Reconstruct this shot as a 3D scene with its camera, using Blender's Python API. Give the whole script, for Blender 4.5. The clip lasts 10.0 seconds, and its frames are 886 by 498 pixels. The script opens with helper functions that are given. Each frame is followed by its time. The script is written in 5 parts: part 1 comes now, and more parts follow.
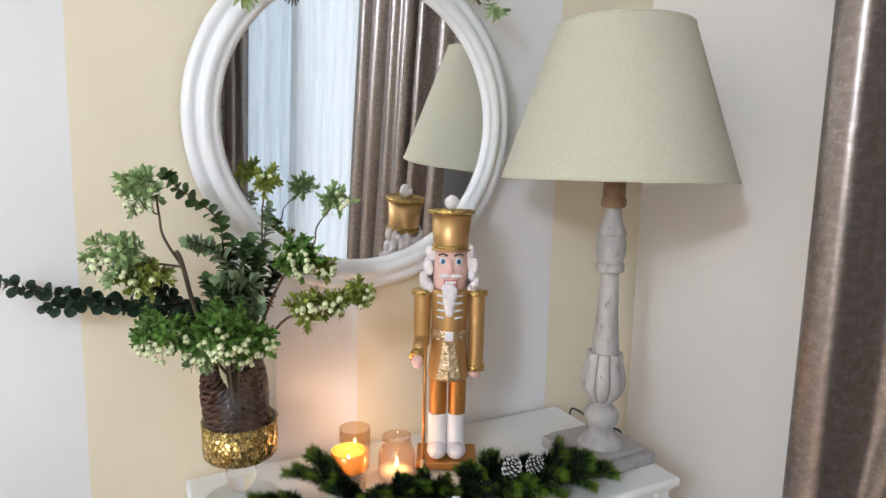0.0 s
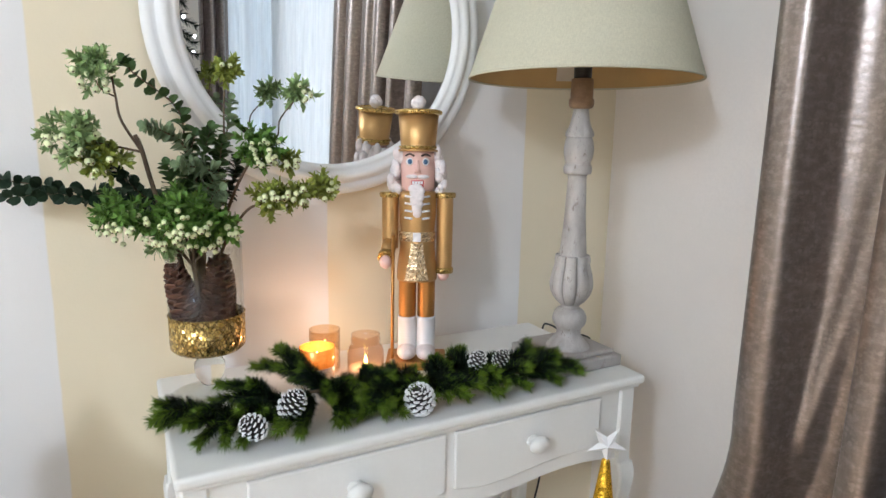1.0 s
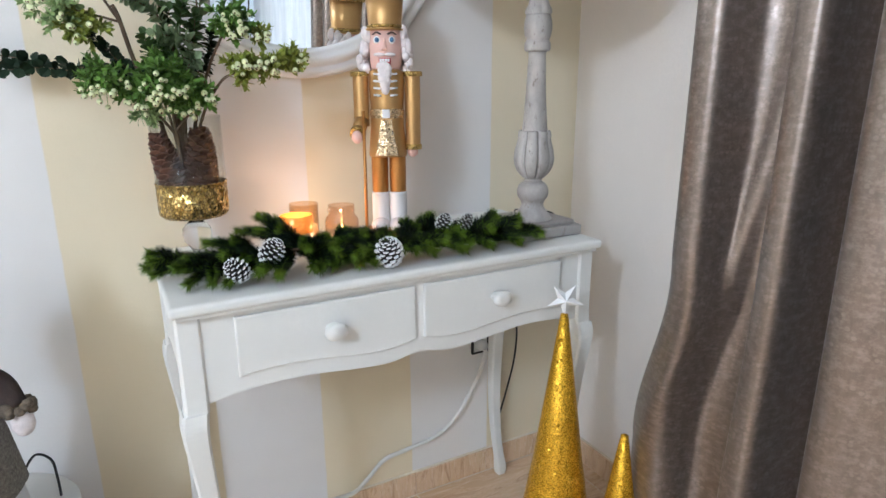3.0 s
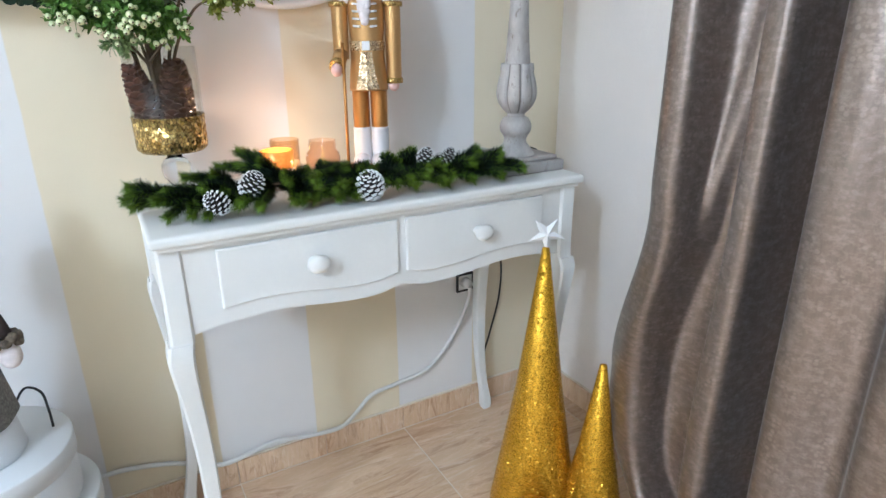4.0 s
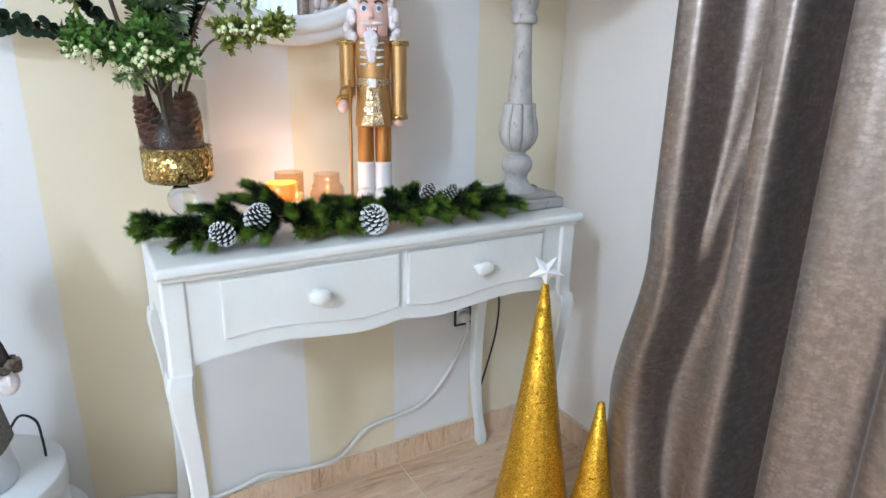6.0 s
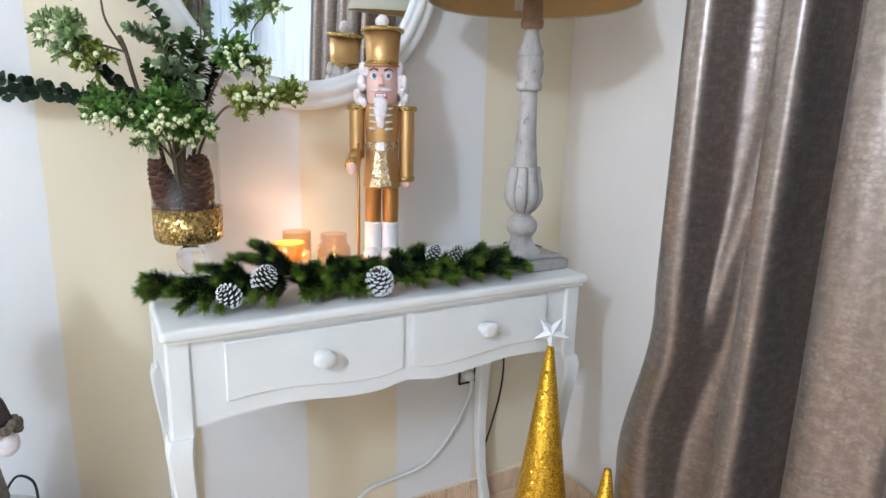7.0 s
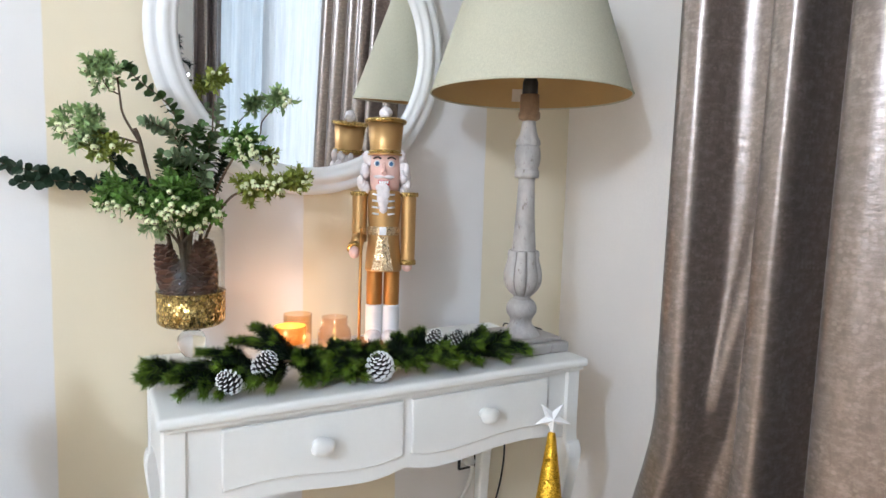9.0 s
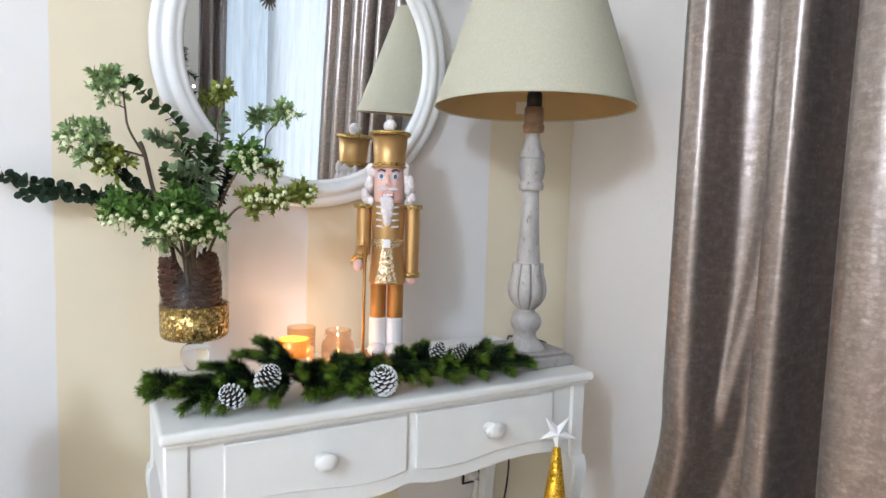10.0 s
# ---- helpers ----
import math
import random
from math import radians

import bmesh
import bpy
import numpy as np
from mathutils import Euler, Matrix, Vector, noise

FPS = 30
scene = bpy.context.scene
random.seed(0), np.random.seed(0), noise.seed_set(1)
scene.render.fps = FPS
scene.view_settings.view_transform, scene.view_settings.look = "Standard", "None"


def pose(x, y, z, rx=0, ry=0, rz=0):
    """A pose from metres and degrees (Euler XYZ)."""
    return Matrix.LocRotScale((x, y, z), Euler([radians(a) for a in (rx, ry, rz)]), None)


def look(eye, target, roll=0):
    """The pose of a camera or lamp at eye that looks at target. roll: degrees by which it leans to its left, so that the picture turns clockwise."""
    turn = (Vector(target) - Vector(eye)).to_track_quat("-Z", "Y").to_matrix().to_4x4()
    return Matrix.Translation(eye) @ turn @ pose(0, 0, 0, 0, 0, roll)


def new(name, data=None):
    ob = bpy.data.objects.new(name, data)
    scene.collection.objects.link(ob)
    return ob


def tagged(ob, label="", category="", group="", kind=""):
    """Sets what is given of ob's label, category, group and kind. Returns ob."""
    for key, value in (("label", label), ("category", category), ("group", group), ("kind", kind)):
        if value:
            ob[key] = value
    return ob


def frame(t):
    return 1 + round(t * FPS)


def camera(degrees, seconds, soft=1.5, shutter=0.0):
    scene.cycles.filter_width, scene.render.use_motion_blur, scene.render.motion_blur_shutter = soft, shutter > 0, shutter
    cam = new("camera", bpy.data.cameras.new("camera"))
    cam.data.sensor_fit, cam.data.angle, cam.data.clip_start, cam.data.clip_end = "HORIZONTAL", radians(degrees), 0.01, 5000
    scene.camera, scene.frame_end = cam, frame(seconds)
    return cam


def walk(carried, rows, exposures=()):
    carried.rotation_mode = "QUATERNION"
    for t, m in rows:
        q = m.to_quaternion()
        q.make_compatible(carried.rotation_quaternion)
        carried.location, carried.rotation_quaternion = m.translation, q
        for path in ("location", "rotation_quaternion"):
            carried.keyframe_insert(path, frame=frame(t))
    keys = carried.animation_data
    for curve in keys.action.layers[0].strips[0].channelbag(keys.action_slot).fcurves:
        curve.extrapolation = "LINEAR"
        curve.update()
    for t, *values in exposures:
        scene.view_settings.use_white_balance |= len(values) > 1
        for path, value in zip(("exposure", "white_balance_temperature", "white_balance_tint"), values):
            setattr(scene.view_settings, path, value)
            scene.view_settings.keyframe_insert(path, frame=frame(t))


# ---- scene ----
cam = camera(72.46, 10.0)
# seconds, eye x y z, yaw, pitch, roll
ROWS = [
    (0, -0.0672, -1.1270, 1.3337, -27.24, -7.57, -1.24),
    (0.5, -0.0575, -1.1449, 1.2769, -27.97, -7.94, -0.62),
    (1, -0.0348, -1.1694, 1.2059, -28.02, -10.24, -1.01),
    (1.5, -0.0299, -1.2224, 1.1754, -26.96, -9.43, -0.80),
    (2, -0.0348, -1.2634, 1.1501, -25.82, -8.87, -0.06),
    (2.5, -0.0427, -1.2823, 1.1083, -27.47, -11.88, -0.00),
    (4, -0.0339, -1.3165, 1.0512, -29.61, -19.77, 0.48),
    (4.5, -0.0348, -1.3184, 1.0399, -30.74, -21.80, -0.27),
    (5, -0.0360, -1.3166, 1.0391, -30.43, -21.49, -0.65),
    (5.5, -0.0435, -1.3192, 1.0473, -30.40, -19.86, -0.88),
    (6, -0.0492, -1.3161, 1.0621, -29.76, -16.87, -0.84),
    (7.5, -0.0492, -1.3171, 1.1014, -29.09, -10.22, -1.70),
    (8, -0.0535, -1.3175, 1.1122, -29.03, -7.80, -1.77),
    (8.5, -0.0520, -1.3217, 1.1180, -28.82, -6.28, -1.56),
    (9, -0.0576, -1.3240, 1.1162, -29.15, -5.62, -1.60),
    (9.5, -0.0608, -1.3222, 1.1166, -29.23, -4.99, -1.60),
    (10, -0.0568, -1.3195, 1.1207, -28.82, -4.65, -1.61),
]
walk(cam, [(t, pose(x, y, z, 90 + pitch, roll, yaw)) for t, x, y, z, yaw, pitch, roll in ROWS],
     exposures=[(0, -0.12, 6120, 9), (1, -0.10, 6100, 8), (2.5, -0.14, 6000, 8), (4, 0.11, 5500, 5), (6, 0.12, 5480, 5), (7.5, 0.07, 5800, 8), (10, 0.05, 5880, 8)])
# ---- end of walk

# ---- world and large lights ----
scene.view_settings.exposure = 0.0
world = bpy.data.worlds.new("world")
scene.world = world
world.use_nodes = True
wn = world.node_tree.nodes
sky = wn.new("ShaderNodeTexSky")
sky.sky_type, sky.sun_disc, sky.sun_elevation, sky.sun_rotation = "NISHITA", False, radians(25), radians(100)
world.node_tree.links.new(sky.outputs["Color"], wn["Background"].inputs["Color"])
wn["Background"].inputs["Strength"].default_value = 0.1

DAY_W, ROOM_W, CANDLE_W = 15.0, 140.0, 0.21


def area_lamp(name, m, sx, sy, watts, colour):
    d = bpy.data.lights.new(name, "AREA")
    d.shape, d.size, d.size_y, d.energy, d.color = "RECTANGLE", sx, sy, watts, colour
    ob = new(name, d)
    ob.matrix_basis = m
    return ob


def bulb(name, at, radius, watts, colour):
    d = bpy.data.lights.new(name, "POINT")
    d.shadow_soft_size, d.energy, d.color = radius, watts, colour
    ob = new(name, d)
    ob.location = at
    return ob


# daylight in the opening behind the net curtain
area_lamp("window_daylight", look((1.15, -2.35, 1.2), (0.0, -2.35, 1.2)), 1.3, 2.2, DAY_W, (0.80, 0.90, 1.0))
area_lamp("window_daylight", look((0.80, -3.17, 1.2), (0.80, 0.0, 1.2)), 0.5, 2.2, DAY_W * 0.5, (0.80, 0.90, 1.0))
# the room's pendant lamp
PENDANT = (-2.15, -2.30, 2.30)
bulb("pendant_bulb", PENDANT, 0.15, ROOM_W, (0.755, 0.855, 1.0))


# ---- materials ----
def nodes_of(name):
    m = bpy.data.materials.new(name)
    m.use_nodes = True
    nt = m.node_tree
    return m, nt, nt.nodes["Principled BSDF"]


def add(nt, kind, **values):
    n = nt.nodes.new(kind)
    for key, value in values.items():
        if key in n.inputs:
            n.inputs[key].default_value = value
    return n


def mixed(nt, fac, a, b, blend="MIX"):
    n = nt.nodes.new("ShaderNodeMix")
    n.data_type, n.blend_type = "RGBA", blend
    for key, v in (("Factor", fac), ("A", a), ("B", b)):
        sock = [s for s in n.inputs if s.name == key and (s.type == "VALUE" if key == "Factor" else s.type == "RGBA")][0]
        if isinstance(v, bpy.types.NodeSocket):
            nt.links.new(v, sock)
        else:
            sock.default_value = v if key == "Factor" else (*v, 1)[:4]
    return [s for s in n.outputs if s.type == "RGBA"][0]


def maths(nt, op, a, b=0.0, c=None):
    n = nt.nodes.new("ShaderNodeMath")
    n.operation = op
    for i, v in enumerate((a, b) if c is None else (a, b, c)):
        if isinstance(v, bpy.types.NodeSocket):
            nt.links.new(v, n.inputs[i])
        else:
            n.inputs[i].default_value = v
    return n.outputs[0]


def coords(nt, scale=(1, 1, 1), uv=False):
    tc = nt.nodes.new("ShaderNodeTexCoord")
    mp = nt.nodes.new("ShaderNodeMapping")
    mp.inputs["Scale"].default_value = scale
    nt.links.new(tc.outputs["UV" if uv else "Object"], mp.inputs["Vector"])
    return mp.outputs["Vector"]


def noise_out(nt, vec, scale, detail=4.0, rough=0.55, distort=0.0):
    n = add(nt, "ShaderNodeTexNoise", Scale=scale, Detail=detail, Roughness=rough, Distortion=distort)
    nt.links.new(vec, n.inputs["Vector"])
    return n.outputs["Fac"]


def ramp(nt, fac, lo, hi, vlo=0.0, vhi=1.0):
    n = nt.nodes.new("ShaderNodeMapRange")
    n.clamp = True
    nt.links.new(fac, n.inputs["Value"])
    for key, v in (("From Min", lo), ("From Max", hi), ("To Min", vlo), ("To Max", vhi)):
        n.inputs[key].default_value = v
    return n.outputs["Result"]


def bump(nt, bsdf, height, strength, distance=0.001):
    n = add(nt, "ShaderNodeBump", Strength=strength, Distance=distance)
    nt.links.new(height, n.inputs["Height"])
    nt.links.new(n.outputs["Normal"], bsdf.inputs["Normal"])


def plain(name, colour, rough=0.5, metal=0.0, var=0.12, scale=15.0, fine=300.0, relief=0.15, spec=0.5, each=0.0, sheen=0.0):
    """A surface with stains at a broad scale, grain and fine relief."""
    m, nt, b = nodes_of(name)
    vec = coords(nt)
    n1, n2 = noise_out(nt, vec, scale), noise_out(nt, vec, fine, 3.0)
    dark, light = [c * (1 - var) for c in colour], [min(1.0, c * (1 + var)) for c in colour]
    col = mixed(nt, ramp(nt, n1, 0.3, 0.7), dark, light)
    col = mixed(nt, ramp(nt, n2, 0.35, 0.65, 0.0, 0.5), col, [c * (1 - var * 0.8) for c in colour])
    if each:
        info = nt.nodes.new("ShaderNodeObjectInfo")
        geo = nt.nodes.new("ShaderNodeNewGeometry")
        r = maths(nt, "FRACT", maths(nt, "ADD", info.outputs["Random"], geo.outputs["Random Per Island"]))
        col = mixed(nt, ramp(nt, r, 0, 1, 0, each), col, [c * 0.25 for c in colour])
    nt.links.new(col, b.inputs["Base Color"])
    nt.links.new(ramp(nt, n1, 0.2, 0.8, max(0.02, rough - 0.07), min(1.0, rough + 0.07)), b.inputs["Roughness"])
    b.inputs["Metallic"].default_value = metal
    b.inputs["Specular IOR Level"].default_value = spec
    if sheen:
        b.inputs["Sheen Weight"].default_value = sheen
    if relief:
        bump(nt, b, n2, relief, 0.0008)
    return m


def glass(name, colour=(1, 1, 1), rough=0.0, thin=0.35):
    """Clear thin glass: mostly lets light straight through, with real gloss."""
    m, nt, b = nodes_of(name)
    clear = nt.nodes.new("ShaderNodeBsdfTransparent")
    clear.inputs["Color"].default_value = (*colour, 1)
    gloss = add(nt, "ShaderNodeBsdfGlossy", Roughness=rough + 0.03)
    lw = nt.nodes.new("ShaderNodeLayerWeight")
    fac = maths(nt, "MULTIPLY_ADD", maths(nt, "POWER", lw.outputs["Facing"], 3.4), 0.65, 0.03)
    mx = nt.nodes.new("ShaderNodeMixShader")
    nt.links.new(fac, mx.inputs[0])
    nt.links.new(clear.outputs[0], mx.inputs[1])
    nt.links.new(gloss.outputs[0], mx.inputs[2])
    nt.links.new(mx.outputs[0], nt.nodes["Material Output"].inputs["Surface"])
    return m


def glow(name, colour, strength):
    m, nt, b = nodes_of(name)
    b.inputs["Base Color"].default_value = (*colour, 1)
    b.inputs["Emission Color"].default_value = (*colour, 1)
    b.inputs["Emission Strength"].default_value = strength
    return m


STRIPE, STRIPE_AT = 0.2375, -0.1485


def striped_paint():
    """Matt wall paint in wide upright stripes of cream and cool white."""
    m, nt, b = nodes_of("striped_paint")
    vec = coords(nt)
    sep = nt.nodes.new("ShaderNodeSeparateXYZ")
    nt.links.new(vec, sep.inputs[0])
    wob = maths(nt, "MULTIPLY_ADD", noise_out(nt, vec, 9.0), 0.006, -0.003)
    u = maths(nt, "DIVIDE", maths(nt, "SUBTRACT", maths(nt, "ADD", sep.outputs["X"], wob), STRIPE_AT - 40 * STRIPE), 2 * STRIPE)
    f = maths(nt, "FRACT", u)
    cream_on = maths(nt, "MAXIMUM", maths(nt, "MULTIPLY", ramp(nt, f, 0.0, 0.006), ramp(nt, f, 0.5, 0.506, 1.0, 0.0)), ramp(nt, sep.outputs["X"], 0.90, 0.901))
    n1, n2 = noise_out(nt, vec, 2.2), noise_out(nt, vec, 180.0, 3.0)
    white = mixed(nt, ramp(nt, n1, 0.3, 0.7), (0.745, 0.722, 0.70), (0.805, 0.782, 0.76))
    cream = mixed(nt, ramp(nt, n1, 0.3, 0.7), (0.745, 0.655, 0.48), (0.80, 0.705, 0.525))
    col = mixed(nt, cream_on, white, cream)
    scuff = ramp(nt, noise_out(nt, vec, 7.0, 8.0, 0.7), 0.60, 0.78, 0.0, 0.18)
    nt.links.new(mixed(nt, scuff, col, (0.60, 0.53, 0.43)), b.inputs["Base Color"])
    b.inputs["Roughness"].default_value = 0.5
    b.inputs["Specular IOR Level"].default_value = 0.35
    bump(nt, b, maths(nt, "ADD", n2, maths(nt, "MULTIPLY", noise_out(nt, vec, 25.0), 2.0)), 0.18, 0.0012)
    return m


def marble(name, along, tone=1.0):
    """Polished beige tile with brown veins that run along one axis."""
    m, nt, b = nodes_of(name)
    info = nt.nodes.new("ShaderNodeObjectInfo")
    vec = coords(nt, along)
    shift = nt.nodes.new("ShaderNodeVectorMath")
    shift.operation = "ADD"
    comb = nt.nodes.new("ShaderNodeCombineXYZ")
    for i in (0, 1, 2):
        nt.links.new(maths(nt, "MULTIPLY", info.outputs["Random"], 31.0 + 17 * i), comb.inputs[i])
    nt.links.new(vec, shift.inputs[0])
    nt.links.new(comb.outputs[0], shift.inputs[1])
    v = shift.outputs[0]
    broad, vein = noise_out(nt, v, 1.2, 5.0, 0.6, 0.8), noise_out(nt, v, 2.6, 8.0, 0.72, 1.4)
    col = mixed(nt, ramp(nt, broad, 0.3, 0.7), [c * tone for c in (0.64, 0.44, 0.275)], [c * tone for c in (0.80, 0.61, 0.43)])
    col = mixed(nt, ramp(nt, vein, 0.50, 0.66, 0.0, 0.75), col, [c * tone for c in (0.40, 0.20, 0.095)])
    col = mixed(nt, ramp(nt, noise_out(nt, v, 5.0, 6.0, 0.7, 1.0), 0.55, 0.68, 0.0, 0.65), col, [min(1.0, c * tone) for c in (0.84, 0.71, 0.56)])
    nt.links.new(col, b.inputs["Base Color"])
    nt.links.new(ramp(nt, vein, 0.3, 0.8, 0.22, 0.36), b.inputs["Roughness"])
    return m


def glitter(name, colour, dark, fine=520.0, broad=210.0, amount=0.35, glint=1.6, metal=0.8, blotch=0.5):
    """Metal flakes, each turned its own way."""
    m, nt, b = nodes_of(name)
    vec = coords(nt)
    vo = add(nt, "ShaderNodeTexVoronoi", Scale=fine)
    nt.links.new(vec, vo.inputs["Vector"])
    vb = add(nt, "ShaderNodeTexVoronoi", Scale=broad)
    nt.links.new(vec, vb.inputs["Vector"])
    geo = nt.nodes.new("ShaderNodeNewGeometry")
    def turned(v, size):
        off = nt.nodes.new("ShaderNodeVectorMath")
        off.operation = "SUBTRACT"
        nt.links.new(v.outputs["Color"], off.inputs[0])
        off.inputs[1].default_value = (0.5, 0.5, 0.5)
        sc = nt.nodes.new("ShaderNodeVectorMath")
        sc.operation = "SCALE"
        nt.links.new(off.outputs[0], sc.inputs[0])
        if isinstance(size, bpy.types.NodeSocket):
            nt.links.new(size, sc.inputs["Scale"])
        else:
            sc.inputs["Scale"].default_value = size
        return sc.outputs[0]
    both = nt.nodes.new("ShaderNodeVectorMath")
    both.operation = "ADD"
    pick = nt.nodes.new("ShaderNodeSeparateColor")
    nt.links.new(vb.outputs["Color"], pick.inputs[0])
    nt.links.new(turned(vo, amount), both.inputs[0])
    nt.links.new(turned(vb, ramp(nt, pick.outputs[2], 0.86, 0.90, amount * 0.6, glint)), both.inputs[1])
    tot = nt.nodes.new("ShaderNodeVectorMath")
    tot.operation = "ADD"
    nt.links.new(both.outputs[0], tot.inputs[0])
    nt.links.new(geo.outputs["Normal"], tot.inputs[1])
    nrm = nt.nodes.new("ShaderNodeVectorMath")
    nrm.operation = "NORMALIZE"
    nt.links.new(tot.outputs[0], nrm.inputs[0])
    nt.links.new(nrm.outputs[0], b.inputs["Normal"])
    sepc = nt.nodes.new("ShaderNodeSeparateColor")
    nt.links.new(vo.outputs["Color"], sepc.inputs[0])
    col = mixed(nt, ramp(nt, sepc.outputs[0], 0.2, 1.0), dark, colour)
    col = mixed(nt, ramp(nt, noise_out(nt, vec, 14.0), 0.35, 0.7, 0.0, blotch), col, dark)
    nt.links.new(col, b.inputs["Base Color"])
    b.inputs["Metallic"].default_value = metal
    nt.links.new(ramp(nt, sepc.outputs[1], 0.0, 1.0, 0.16, 0.5), b.inputs["Roughness"])
    return m


def satin(name, colour):
    """Heavy taupe satin with a woven pattern of beaded rings that catch the light."""
    m, nt, b = nodes_of(name)
    uv = coords(nt, uv=True)
    rings = add(nt, "ShaderNodeTexVoronoi", Scale=5.2, Randomness=0.75)
    nt.links.new(uv, rings.inputs["Vector"])
    d = rings.outputs["Distance"]
    saw = maths(nt, "ABSOLUTE", maths(nt, "SUBTRACT", maths(nt, "FRACT", maths(nt, "MULTIPLY", d, 4.6)), 0.5))
    line = ramp(nt, saw, 0.05, 0.16, 1.0, 0.0)
    dots = add(nt, "ShaderNodeTexVoronoi", Scale=120.0, Randomness=0.5)
    nt.links.new(uv, dots.inputs["Vector"])
    bead = maths(nt, "MULTIPLY", line, ramp(nt, dots.outputs["Distance"], 0.30, 0.46, 1.0, 0.0))
    slub = noise_out(nt, coords(nt, (30, 11, 1), uv=True), 3.0, 5.0, 0.7)
    crush = noise_out(nt, coords(nt, (1.0, 1.5, 1), uv=True), 42.0, 1.5, 0.5)
    fine = noise_out(nt, coords(nt, (1.0, 2.0, 1), uv=True), 150.0, 1.0, 0.5)
    col = mixed(nt, ramp(nt, slub, 0.35, 0.7), [c * 0.84 for c in colour], [c * 1.12 for c in colour])
    # Mottled highlights of the crushed cloth, put into the base colour as paler blotches.
    sheen_mottle = noise_out(nt, coords(nt, (1.0, 1.3, 1), uv=True), 65.0, 5.0, 0.7)
    col = mixed(nt, ramp(nt, sheen_mottle, 0.46, 0.66, 0.0, 0.6), col, [c * 1.6 for c in colour])
    col = mixed(nt, maths(nt, "MULTIPLY", bead, 0.38), col, [min(1, c * 1.75) for c in colour])
    nt.links.new(col, b.inputs["Base Color"])
    b.inputs["Metallic"].default_value = 0.86
    nt.links.new(ramp(nt, sheen_mottle, 0.3, 0.7, 0.37, 0.33), b.inputs["Roughness"])
    b.inputs["Sheen Weight"].default_value = 0.2
    b.inputs["Sheen Roughness"].default_value = 0.4
    h = maths(nt, "ADD", maths(nt, "MULTIPLY", crush, 1.3), maths(nt, "MULTIPLY", fine, 0.30))
    bump(nt, b, h, 0.5, 0.0013)
    return m


def net_cloth():
    m, nt, b = nodes_of("white_net_cloth")
    tr, df = nt.nodes.new("ShaderNodeBsdfTranslucent"), nt.nodes.new("ShaderNodeBsdfDiffuse")
    weave = noise_out(nt, coords(nt, (1, 1, 0.05)), 90.0, 3.0)
    col = mixed(nt, ramp(nt, weave, 0.3, 0.7), (0.80, 0.82, 0.84), (0.92, 0.93, 0.94))
    for n in (tr, df):
        nt.links.new(col, n.inputs["Color"])
    mx = nt.nodes.new("ShaderNodeMixShader")
    mx.inputs[0].default_value = 0.45
    nt.links.new(tr.outputs[0], mx.inputs[1])
    nt.links.new(df.outputs[0], mx.inputs[2])
    nt.links.new(mx.outputs[0], nt.nodes["Material Output"].inputs["Surface"])
    return m


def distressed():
    """Grey-white paint rubbed through to brown wood on edges and in patches, its hollows darkened."""
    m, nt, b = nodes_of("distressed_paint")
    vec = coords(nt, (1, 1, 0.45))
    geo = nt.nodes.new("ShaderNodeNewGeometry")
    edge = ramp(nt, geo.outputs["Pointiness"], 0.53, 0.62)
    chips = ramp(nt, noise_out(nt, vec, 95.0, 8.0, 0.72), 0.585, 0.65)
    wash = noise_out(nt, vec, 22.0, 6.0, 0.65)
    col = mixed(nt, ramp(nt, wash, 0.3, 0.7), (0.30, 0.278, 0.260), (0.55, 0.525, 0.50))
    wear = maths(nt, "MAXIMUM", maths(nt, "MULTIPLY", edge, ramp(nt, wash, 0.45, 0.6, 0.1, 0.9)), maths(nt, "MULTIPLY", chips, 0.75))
    # Darkens the hollows by pointiness: crevice shade put into the paint as a glaze.
    hollow_shade = ramp(nt, geo.outputs["Pointiness"], 0.44, 0.494, 0.85, 0.0)
    col = mixed(nt, hollow_shade, col, (0.17, 0.15, 0.135))
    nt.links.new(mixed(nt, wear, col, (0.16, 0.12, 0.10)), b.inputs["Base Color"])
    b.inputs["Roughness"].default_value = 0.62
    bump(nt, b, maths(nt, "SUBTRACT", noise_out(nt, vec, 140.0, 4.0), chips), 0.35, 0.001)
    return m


def linen(name, colour):
    m, nt, b = nodes_of(name)
    vec = coords(nt)
    w1, w2 = noise_out(nt, coords(nt, (1, 1, 9)), 160.0, 2.0), noise_out(nt, coords(nt, (9, 9, 1)), 60.0, 2.0)
    weave = maths(nt, "ADD", w1, w2)
    col = mixed(nt, ramp(nt, weave, 0.75, 1.25), [c * 0.9 for c in colour], [c * 1.06 for c in colour])
    nt.links.new(col, b.inputs["Base Color"])
    b.inputs["Roughness"].default_value = 0.85
    bump(nt, b, weave, 0.2, 0.0006)
    return m


def mosaic():
    """Silvered mosaic: small mirror chips between dark lines."""
    m, nt, b = nodes_of("mosaic_glass")
    vo = add(nt, "ShaderNodeTexVoronoi", Scale=230.0)
    vo.feature = "DISTANCE_TO_EDGE"
    nt.links.new(coords(nt), vo.inputs["Vector"])
    f = ramp(nt, vo.outputs["Distance"], 0.06, 0.16)
    nt.links.new(mixed(nt, f, (0.28, 0.15, 0.07), (0.80, 0.70, 0.62)), b.inputs["Base Color"])
    b.inputs["Metallic"].default_value, b.inputs["Roughness"].default_value = 0.45, 0.3
    bump(nt, b, f, 0.5, 0.0008)
    return m


